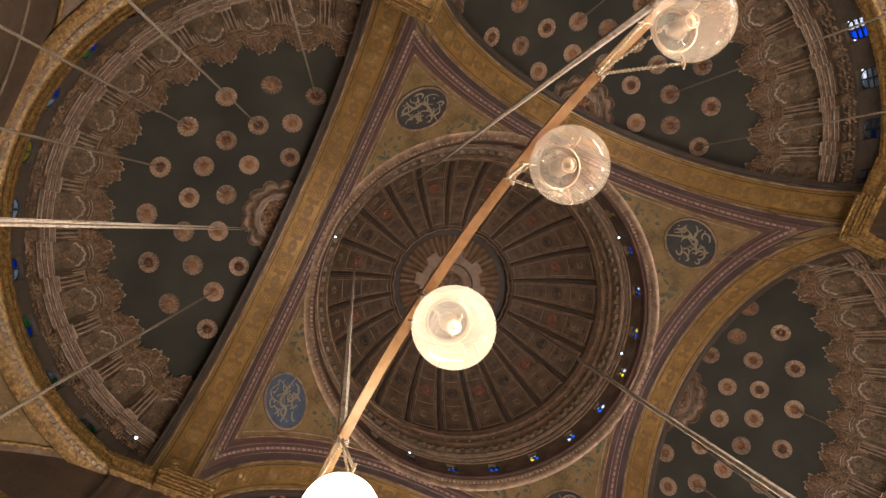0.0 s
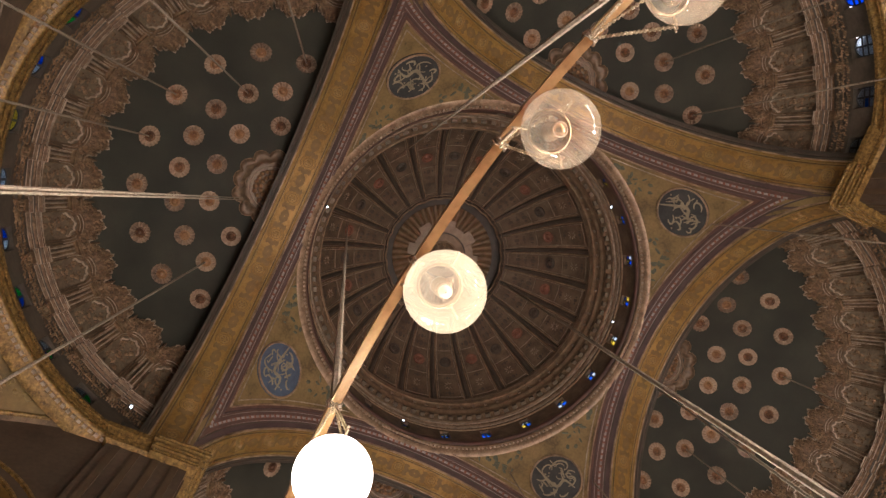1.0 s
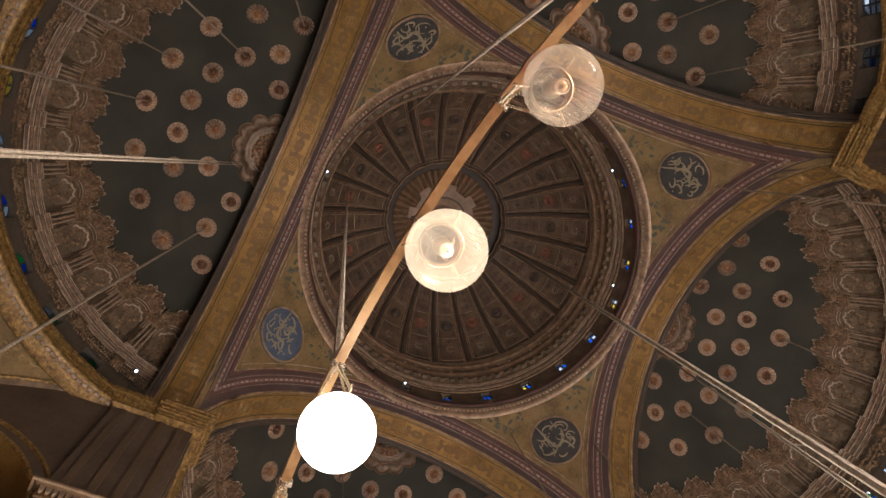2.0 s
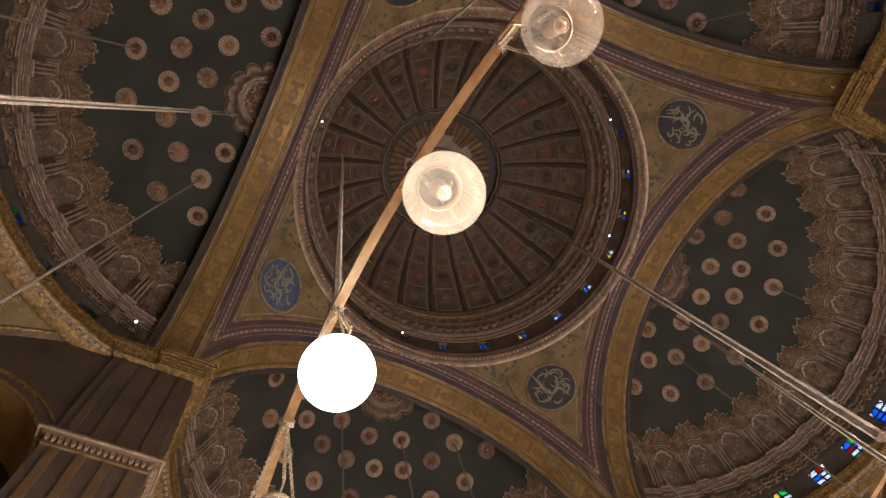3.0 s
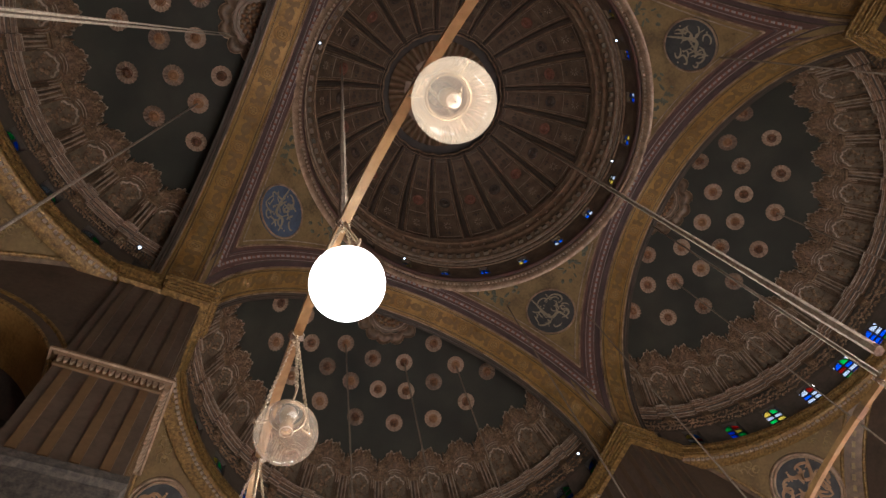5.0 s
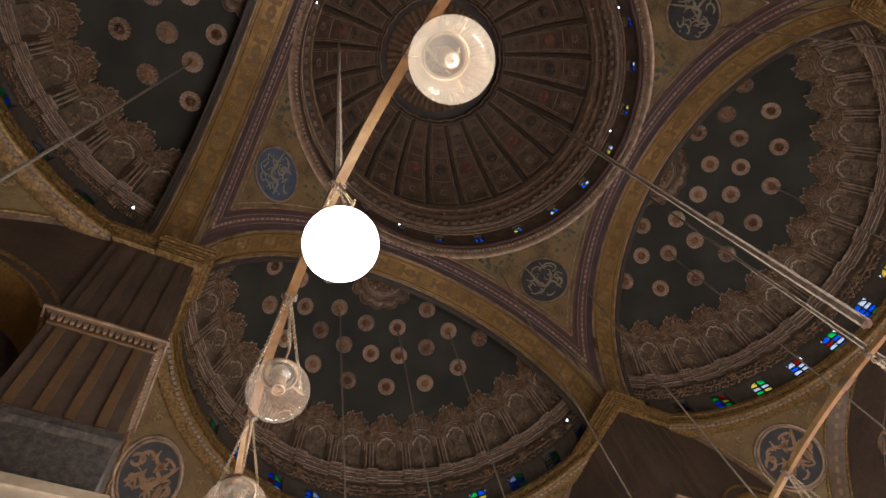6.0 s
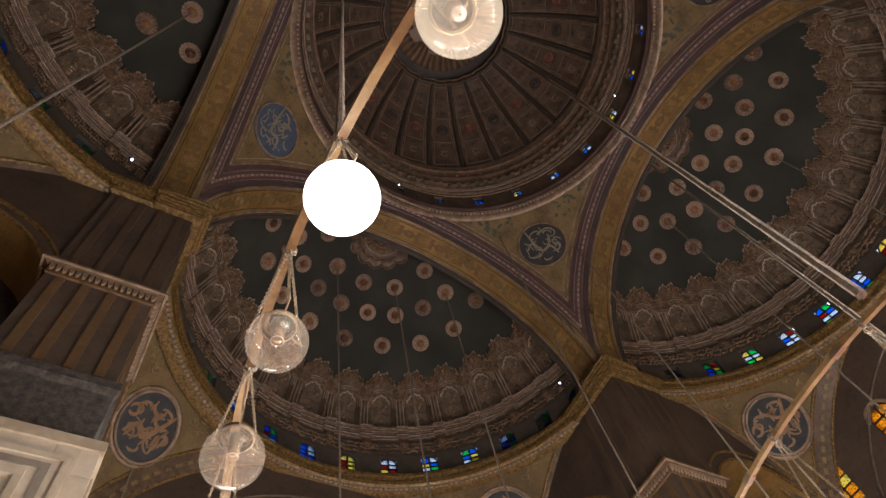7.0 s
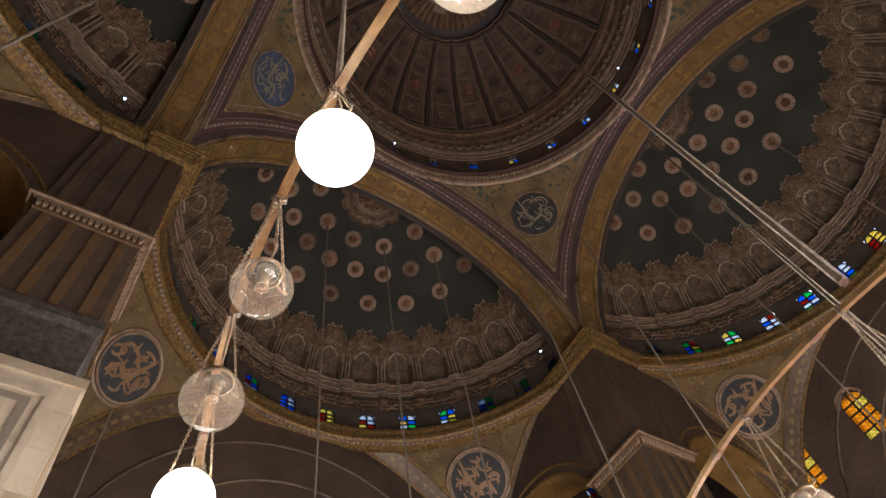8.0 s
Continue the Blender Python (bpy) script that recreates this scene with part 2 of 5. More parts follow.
def lathe(profile, a0=0.0, a1=360.0, n=96, c=(0, 0), closed=False):
    """Turns a profile of (r, z) round the upright axis at c; azimuth 0 is +y, clockwise from above."""
    pts = profile + [profile[0]] if closed else profile
    full = abs(a1 - a0) >= 360

    def fn(u, v):
        r, z = pts[round(v * (len(pts) - 1))]
        a = radians(a0 + (a1 - a0) * u)
        return c[0] + r * math.sin(a), c[1] + r * math.cos(a), z
    return grid(fn, n, len(pts) - 1, full)


def arcbox(r0, r1, z0, z1, a0, a1, n, c=(0, 0)):
    vs, fs = lathe([(r0, z0), (r1, z0), (r1, z1), (r0, z1)], a0, a1, n, c, True)
    k = n + 1
    fs = fs + [(0, k, 2 * k, 3 * k), (n, 3 * k + n, 2 * k + n, k + n)]
    return vs, fs


def box(x0, y0, z0, x1, y1, z1):
    vs = [(x, y, z) for z in (z0, z1) for y in (y0, y1) for x in (x0, x1)]
    return vs, [(0, 2, 3, 1), (4, 5, 7, 6), (0, 1, 5, 4), (2, 6, 7, 3), (0, 4, 6, 2), (1, 3, 7, 5)]


def tube(points, r, n=6, closed=False):
    """A round bar along points; r may be one radius or one a point."""
    pts = [Vector(p) for p in points]
    vs, fs = [], []
    m = len(pts)
    for i, p in enumerate(pts):
        d = (pts[(i + 1) % m] - pts[i - 1]) if closed else (pts[min(i + 1, m - 1)] - pts[max(i - 1, 0)])
        d.normalize()
        s = d.cross(Vector((0, 0, 1)) if abs(d.z) < 0.9 else Vector((1, 0, 0))).normalized()
        t = d.cross(s)
        q = r[i] if isinstance(r, (list, tuple)) else r
        vs += [tuple(p + q * (math.cos(2 * PI * k / n) * s + math.sin(2 * PI * k / n) * t)) for k in range(n)]
    for i in range(m if closed else m - 1):
        j = (i + 1) % m
        fs += [(i * n + k, i * n + (k + 1) % n, j * n + (k + 1) % n, j * n + k) for k in range(n)]
    if not closed:
        fs += [tuple(range(n))[::-1], tuple(range((m - 1) * n, m * n))]
    return vs, fs


def ball(c, rx, ry, rz, nu=8, nv=4, turn=None):
    vs = []
    for j in range(nv + 1):
        b = PI * j / nv - PI / 2
        for i in range(nu):
            a = 2 * PI * i / nu
            v = Vector((rx * math.cos(a) * math.cos(b), ry * math.sin(a) * math.cos(b), rz * math.sin(b)))
            if turn is not None:
                v = turn @ v
            vs.append(tuple(Vector(c) + v))
    return vs, [(j * nu + i, j * nu + (i + 1) % nu, (j + 1) * nu + (i + 1) % nu, (j + 1) * nu + i) for j in range(nv) for i in range(nu)]


def moved(piece, fn):
    return [tuple(fn(*v)) for v in piece[0]], piece[1]


def frame_at(place, normal, up):
    """The pose at place whose z is the normal and whose y leans to up."""
    z = Vector(normal).normalized()
    x = Vector(up).cross(z).normalized()
    y = z.cross(x)
    m = Matrix((x, y, z)).transposed().to_4x4()
    m.translation = place
    return m


# ---- plan ----
S = 10.85                            # centre of the bays
AP, RA, HS = 11.25, 11.1, 27.91      # arch planes, arch radius, springing
RP = math.hypot(AP, RA)              # pendentive sphere
RING_R, RING_Z = 10.5, 39.7
MOTIF_Y = 12.03                      # painted circles of the soffit
SOFFIT = 13.3                        # far edge of the arch soffit
RD, SC, HC = 12.12, 11.61, 28.25     # semi-dome sphere and its centre
WALL = 22.4
TURNS = [pose(0, 0, 0, 0, 0, a) for a in (0, 90, 180, 270)]

floor = tagged(part("floor", box(-26, -26, -0.3, 26, 26, 0), M_CARPET), "deep red carpeted prayer hall floor", "floor", "", "structure")


def stroke(points, w, h, lift):
    """A raised brush stroke on a flat disc, thick in the middle and thin at the ends."""
    m = len(points)
    vs, fs = [], []
    for i, (x, y) in enumerate(points):
        x0, y0 = points[max(i - 1, 0)]
        x1, y1 = points[min(i + 1, m - 1)]
        d = math.hypot(x1 - x0, y1 - y0) or 1
        nx, ny = -(y1 - y0) / d, (x1 - x0) / d
        q = w * (0.25 + 0.75 * math.sin(PI * (i + 0.3) / (m - 0.4)) ** 0.7) / 2
        vs += [(x + nx * q, y + ny * q, lift), (x + nx * q, y + ny * q, lift + h), (x - nx * q, y - ny * q, lift + h), (x - nx * q, y - ny * q, lift)]
    for i in range(m - 1):
        for k in range(4):
            fs.append((4 * i + k, 4 * i + (k + 1) % 4, 4 * i + 4 + (k + 1) % 4, 4 * i + 4 + k))
    return vs, fs


def roundel(parent, m, r, ground, seed, label, ink=None, bold=1.0):
    """A painted round panel with a rim and ornamental brush strokes."""
    rnd = random.Random(seed)
    disc = part("roundel", lathe([(0.01, 0.05), (r * 0.93, 0.05), (r * 0.94, 0.1), (r, 0.1), (r, -0.15)], n=40), ground, parent, label, False)
    disc.matrix_basis = m @ Matrix.Translation((0, 0, 0.1))
    rim = part("rim", tube([(r * 0.97 * math.cos(2 * PI * k / 40), r * 0.97 * math.sin(2 * PI * k / 40), 0.1) for k in range(40)], r * 0.04, 6, True), M_MOULD, disc)
    pieces = []

    def curve(cx, cy, a0, a1, rx, ry, tilt, w):
        ct, st = math.cos(tilt), math.sin(tilt)
        pts = []
        for k in range(13):
            a = a0 + (a1 - a0) * k / 12
            x, y = rx * math.cos(a), ry * math.sin(a)
            pts.append((r * (cx + x * ct - y * st), r * (cy + x * st + y * ct)))
        pieces.append(stroke(pts, r * w * bold, 0.03, 0.05))
    s = rnd.choice((-1, 1))
    # one long double curve, with bowls, stems and points round it
    pts = [(r * (0.55 - 1.1 * k / 16) * s * 0.9, r * (0.32 * math.sin(PI * 2 * k / 16 + 0.6) - 0.75 + 1.35 * k / 16)) for k in range(17)]
    pieces.append(stroke(pts, r * 0.11 * bold, 0.035, 0.05))
    for cx, cy, q in ((0.35, 0.4, 0.28), (-0.4, -0.25, 0.3), (0.42, -0.25, 0.24), (-0.1, 0.55, 0.22), (-0.48, 0.3, 0.18), (0.05, -0.62, 0.2), (0.62, 0.05, 0.16), (-0.66, 0.0, 0.14)):
        a = rnd.uniform(0, 6.28)
        curve(cx + rnd.uniform(-.05, .05), cy + rnd.uniform(-.05, .05), a, a + rnd.uniform(2.6, 4.6), q, q * rnd.uniform(0.5, 0.8), rnd.uniform(-0.6, 0.6), rnd.uniform(0.04, 0.075))
    for k in range(8):
        a, q, t0 = rnd.uniform(0, 6.28), rnd.uniform(0.15, 0.72), rnd.uniform(0, 6.28)
        curve(q * math.cos(a), q * math.sin(a), t0, t0 + rnd.uniform(2.2, 5.0), rnd.uniform(0.1, 0.22), rnd.uniform(0.07, 0.14), rnd.uniform(-0.8, 0.8), rnd.uniform(0.035, 0.06))
    for k in range(11):
        a, q = rnd.uniform(0, 6.28), rnd.uniform(0.2, 0.7)
        x, y, t = q * math.cos(a), q * math.sin(a), rnd.uniform(1.2, 2.0)
        pieces.append(stroke([(r * (x + 0.28 * (k2 / 5 - 0.5) * math.cos(t)), r * (y + 0.34 * (k2 / 5 - 0.5) * math.sin(t))) for k2 in range(6)], r * 0.045 * bold, 0.03, 0.05))
    for k in range(9):
        a, q = rnd.uniform(0, 6.28), rnd.uniform(0.3, 0.8)
        pieces.append(ball((r * q * math.cos(a), r * q * math.sin(a), 0.06), r * 0.04, r * 0.04, 0.03, 5, 2))
    part("lettering", join(pieces), ink or M_STROKE, disc, "brushed calligraphic strokes")
    return disc


# ---- the four great arches with their bands ----
def arc(c, rr, y_end, lift=0.0, n=80):
    """Points along the pendentive sphere's circle in the plane y = c, out to |x| = y_end."""
    a = math.asin(min(1, y_end / rr))
    return [(math.sin(-a + 2 * a * k / n) * rr, c, HS + math.cos(-a + 2 * a * k / n) * rr) for k in range(n + 1)]


def band(c0, c1, lift):
    """A strip of the pendentive sphere between the planes y = c0 and y = c1, mitred at the corners."""
    def fn(u, v):
        c = c0 + (c1 - c0) * v
        rp = RP - lift
        rr = math.sqrt(rp * rp - c * c)
        top = math.asin(min(1, c / rr))
        a = -top + 2 * top * u
        x, y, z = math.sin(a) * rr, c, HS + math.cos(a) * rr
        z = min(z, RING_Z + 0.02)
        return x, y, z
    return grid(fn, 96, 4)


def soffit_at(u, y, lift=0.0):
    return (RA - lift) * math.cos(PI * u), y, HS + (RA - lift) * math.sin(PI * u)


def soffit_line(y, r, mat, name="soffit_bead", lift=0.01):
    return part(name, tube([soffit_at(k / 80, y, lift) for k in range(81)], r, 5), mat, arch, "", True)


def band_line(c, r, mat):
    rr = math.sqrt((RP - 0.03) ** 2 - c * c)
    return part("moulding", tube([(x, y, min(z, RING_Z)) for x, y, z in arc(c, rr, c)], r, 6), mat, arch, "", True)


arch = thing("arch_1", "great round arch with gilt painted soffit and striped red edge", "arch", "great arches", "structure")
part("soffit", grid(lambda u, v: soffit_at(u, AP + (12.86 - AP) * v), 96, 6), M_GOLD, arch, "ochre and gold painted arch underside", True)
# Arch edge step, with the shadow gap beside the vault painted dark.
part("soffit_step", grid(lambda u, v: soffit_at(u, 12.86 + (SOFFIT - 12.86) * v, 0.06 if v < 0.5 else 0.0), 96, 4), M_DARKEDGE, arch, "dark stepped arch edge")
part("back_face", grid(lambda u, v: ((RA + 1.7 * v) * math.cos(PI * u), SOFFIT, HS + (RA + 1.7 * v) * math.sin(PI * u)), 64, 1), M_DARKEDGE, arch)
part("plum_band", band(AP, 11.0, 0.03), M_PLUM, arch, "dull plum painted band", True)
part("edge_band", band(11.0, 10.34, 0.04), M_RED, arch, "dark red painted band", True)
for c, r, mat in ((AP, 0.07, M_MOULD), (11.0, 0.035, M_DARKEDGE), (10.95, 0.022, M_DASH), (10.6, 0.022, M_DASH), (10.5, 0.05, M_PLUM), (10.32, 0.06, M_MOULD)):
    band_line(c, r, mat)
for y, r, mat in ((11.4, 0.035, M_MOTIF), (11.47, 0.018, M_DARKEDGE), (11.53, 0.02, M_MOTIF), (12.56, 0.02, M_MOTIF), (12.62, 0.018, M_DARKEDGE), (12.7, 0.035, M_MOTIF), (12.86, 0.06, M_MOULD), (13.1, 0.05, M_RIB)):
    soffit_line(y, r, mat)
DASHES = 76
rr = math.sqrt((RP - 0.05) ** 2 - 10.77 ** 2)
top = math.asin(10.77 / rr)
dash = brick_dash = None
for k in range(2 * DASHES):
    a = -top + 2 * top * (k + 0.5) / (2 * DASHES)
    place = Vector((math.sin(a) * rr, 10.77, HS + math.cos(a) * rr))
    place.z = min(place.z, RING_Z - 0.02)
    m = frame_at(place, Vector((0, 0, HS)) - place, (math.cos(a), 0, -math.sin(a)))
    if k % 2 == 0:
        if dash is None:
            dash = part("dash", box(-0.055, -0.115, -0.02, 0.055, 0.115, 0.03), M_DASH, arch)
            dash.matrix_basis = m
        else:
            share(dash, m)
    elif brick_dash is None:
        brick_dash = part("red_dash", box(-0.075, -0.07, -0.02, 0.075, 0.07, 0.022), M_BOSS, arch, "brick red painted dash")
        brick_dash.matrix_basis = m
    else:
        share(brick_dash, m)


def heart(w, h, n=18):
    """A flat heart-shaped leaf, point towards +y."""
    pts = []
    for j in range(n):
        t = 2 * PI * j / n
        pts.append((w * math.sin(t) ** 3, -h * (0.8125 * math.cos(t) - 0.3125 * math.cos(2 * t) - 0.125 * math.cos(3 * t) - 0.0625 * math.cos(4 * t))))
    vs = [(x, y, z) for z in (-0.01, 0.012) for x, y in pts]
    return vs, [tuple(range(n))[::-1], tuple(range(n, 2 * n))] + [(j, (j + 1) % n, n + (j + 1) % n, n + j) for j in range(n)]


def ring_flat(q, w, n=28):
    return tube([(q * math.cos(2 * PI * j / n), q * math.sin(2 * PI * j / n), 0) for j in range(n)], w, 4, True)


def along(a, y=MOTIF_Y):
    place = Vector((RA * math.cos(a), y, HS + RA * math.sin(a)))
    return frame_at(place, Vector((0, y, HS)) - place, (-math.sin(a), 0, math.cos(a)))


motif = eye = bud = scroll = None
STEP_A = PI / 16
for k in range(15):
    m = along(STEP_A * (k + 1))
    if motif is None:
        motif = part("painted_circle", join([ring_flat(q, w) for q, w in ((0.43, 0.022), (0.36, 0.014), (0.27, 0.022))] + [ball((0.13 * math.cos(j), 0.13 * math.sin(j), 0), 0.06, 0.045, 0.025, 6, 3) for j in (0, 1.05, 2.1, 3.14, 4.19, 5.24)]), M_FLOWER, arch, "muted concentric painted circles")
        eye = part("circle_heart", join([ring_flat(0.2, 0.02), ball((0, 0, 0), 0.09, 0.09, 0.04)] + [ball((0.14 * math.cos(j + 0.5), 0.14 * math.sin(j + 0.5), 0), 0.03, 0.03, 0.03, 6, 3) for j in (0, 1.05, 2.1, 3.14, 4.19, 5.24)]), M_MOTIF, arch, "bright gilt flower heart")
        motif.matrix_basis = m
        eye.matrix_basis = m
    else:
        share(motif, m)
        share(eye, m)
for k in range(64):
    i, j = divmod(k, 4)
    a = STEP_A * (i + (0.235, 0.42, 0.58, 0.765)[j])
    m = along(a) @ pose(0, 0, 0, 0, 0, 180 if j in (1, 3) else 0)
    if bud is None:
        bud = part("painted_leaf", join([heart(0.25, 0.3), ball((0, 0.36, 0), 0.07, 0.1, 0.012, 6, 2)]), M_FLOWER, arch, "dark olive painted leaf")
        scroll = part("painted_palmette", join([heart(0.33, 0.22), ball((-0.28, -0.02, 0), 0.1, 0.2, 0.012, 7, 2), ball((0.28, -0.02, 0), 0.1, 0.2, 0.012, 7, 2)]), M_FLOWER, arch, "dark olive painted palmette")
        bud.matrix_basis, scroll.matrix_basis = along(STEP_A * 0.42), m
    elif k > 1:
        share(bud if j in (1, 2) else scroll, m)
for k in (1, 2, 3):
    copy_thing(arch, TURNS[k]).name = "arch_%d" % (k + 1)


# ---- pendentives ----
def pend(sphere_r, zc, r_in, half, lift):
    """A triangle of a sphere between a ring and two upright planes, in the +x +y quarter."""
    def fn(u, v):
        a = u * PI / 2
        r1 = half / max(math.cos(a), math.sin(a))
        r = r_in + (r1 - r_in) * v
        return r * math.sin(a), r * math.cos(a), zc + math.sqrt(max(0, (sphere_r - lift) ** 2 - r * r))
    return grid(fn, 48, 14)


ROUND_A = 8.85
pendentive = None
for i in range(4):
    p = thing("pendentive_%d" % (i + 1), "ochre painted pendentive with vine ornament and calligraphy roundel", "pendentive", "pendentives", "structure", TURNS[i])
    if i == 0:
        pendentive = part("field", pend(RP, HS, RING_R - 0.05, AP, 0), M_OCHRE, p, "", True)
        rnd = random.Random(4)
        pieces = []
        for k in range(120):
            a = rnd.uniform(0.1, PI / 2 - 0.1)
            r1 = 10.1 / max(math.cos(a), math.sin(a))
            r = rnd.uniform(RING_R + 0.35, max(RING_R + 0.4, r1 - 0.25))
            x, y = r * math.sin(a), r * math.cos(a)
            if r1 < RING_R + 0.6 or math.hypot(x - ROUND_A, y - ROUND_A) < 1.9:
                continue
            z = HS + math.sqrt(RP ** 2 - r * r)
            turn = frame_at((0, 0, 0), Vector((0, 0, HS)) - Vector((x, y, z)), (0, 0, 1)).to_3x3() @ Matrix.Rotation(rnd.uniform(0, 6.3), 3, "Z")
            pieces.append(ball((x, y, z), rnd.uniform(0.12, 0.3), rnd.uniform(0.06, 0.14), 0.03, 6, 2, turn))
        vines = part("vine_ornament", join(pieces), M_LEAF, p, "muted green painted leaves")
        lines = []
        for swap in (0, 1):
            c = 10.12
            rr = math.sqrt((RP - 0.03) ** 2 - c * c)
            a1 = math.asin(c / rr)
            pts = []
            for j in range(25):
                a = a1 * (0.34 + 0.66 * j / 24)
                q = (math.sin(a) * rr, c, HS + math.cos(a) * rr)
                pts.append((q[1], q[0], q[2]) if swap else q)
            lines.append(tube(pts, 0.035, 5))
        border = part("border_line", join(lines), M_PALE, p)
    else:
        for o in (pendentive, vines, border):
            share(o, Matrix(), p)
    place = Vector((ROUND_A, ROUND_A, HS + math.sqrt(RP ** 2 - 2 * ROUND_A ** 2)))
    m = frame_at(place, Vector((0, 0, HS)) - place, (0, 0, 1))
    roundel(p, m, 1.55, M_BLUE if i == 1 else M_INK, 11 + i, "round blue painted panel" if i == 1 else "round dark painted panel")

# ---- main dome ----
dome = thing("main_dome", "large brown painted ribbed dome with gilt mouldings over a window drum", "dome", "", "structure")
part("base_ring", lathe([(10.8, 39.42), (10.45, 39.52), (10.5, 39.67), (10.3, 39.72), (10.3, 40.0), (10.55, 40.2)], n=128), M_MOULD, dome, "pale gilt moulded ring", True)
part("bead_row", join([ball((10.38 * math.cos(2 * PI * k / 260), 10.38 * math.sin(2 * PI * k / 260), 39.7), 0.085, 0.085, 0.085, 6, 3) for k in range(260)]), M_PALE, dome, "row of pale beads")
part("inner_ring", lathe([(10.5, 40.15), (10.28, 40.2), (10.2, 40.45), (10.32, 40.55), (10.4, 40.7)], n=128), M_RED, dome, "", True)
NW = 24
DW0, DW1 = 41.2, 42.3
part("drum_sill", arcbox(10.35, 10.7, 40.5, DW0, 0, 360, 96), M_DOME, dome)
part("drum_head", arcbox(10.35, 10.7, DW1, 43.6, 0, 360, 96), M_DOME, dome)
pier_piece = part("drum_pier", arcbox(10.35, 10.7, DW0, DW1, 1.75, 13.25, 4), M_DOME, dome)
for k in range(1, NW):
    share(pier_piece, pose(0, 0, 0, 0, 0, -15 * k), dome)
part("cornice", lathe([(10.4, 43.5), (10.15, 43.6), (10.1, 43.8), (10.25, 43.95), (9.95, 44.2), (9.9, 44.4), (10.05, 44.6), (9.85, 44.9), (9.8, 45.2), (9.95, 45.4), (9.75, 45.8), (9.65, 46.0), (9.72, 46.4), (9.66, 46.55), (9.78, 46.8), (9.74, 47.0), (9.86, 47.25), (9.95, 47.5)], n=128), M_MOULD, dome, "stepped brown and gilt cornice", True)
for r, z, w in ((10.3, 42.55, 0.07), (10.26, 42.85, 0.05), (10.3, 43.15, 0.08), (10.2, 43.45, 0.05), (9.88, 45.05, 0.06), (9.72, 45.9, 0.06), (9.7, 46.55, 0.05), (9.8, 47.0, 0.04), (9.88, 47.3, 0.05)):
    part("drum_line", tube([(r * math.sin(2 * PI * k / 120), r * math.cos(2 * PI * k / 120), z) for k in range(120)], w, 5, True), M_PALE if w < 0.06 else M_MOULD, dome)
part("drum_brackets", join([moved(box(-0.07, -0.06, -0.22, 0.07, 0.06, 0.22), lambda x, y, z, a=2 * PI * k / 72: ((9.84 - y) * math.sin(a) + x * math.cos(a), (9.84 - y) * math.cos(a) - x * math.sin(a), 45.6 + z)) for k in range(72)]), M_PALE, dome, "thin pale brackets")
part("cornice_blocks", join([moved(box(-0.16, -0.12, -0.16, 0.16, 0.12, 0.16), lambda x, y, z, a=2 * PI * k / 96: ((10.0 - y) * math.sin(a) + x * math.cos(a), (10.0 - y) * math.cos(a) - x * math.sin(a), 44.05 + z)) for k in range(96)]), M_BROWN, dome, "small cornice blocks")
DZ, DR = 44.28, 10.386


def dome_at(a, el, inward=0.0):
    r = DR - inward
    return Vector((r * math.cos(el) * math.sin(a), r * math.cos(el) * math.cos(a), DZ + r * math.sin(el)))


EL0, EL1 = 0.307, math.acos(4.88 / DR)


def rise(f):
    """Elevation at a share f of the way from the cornice to the crown ring."""
    return EL0 + (EL1 - EL0) * f


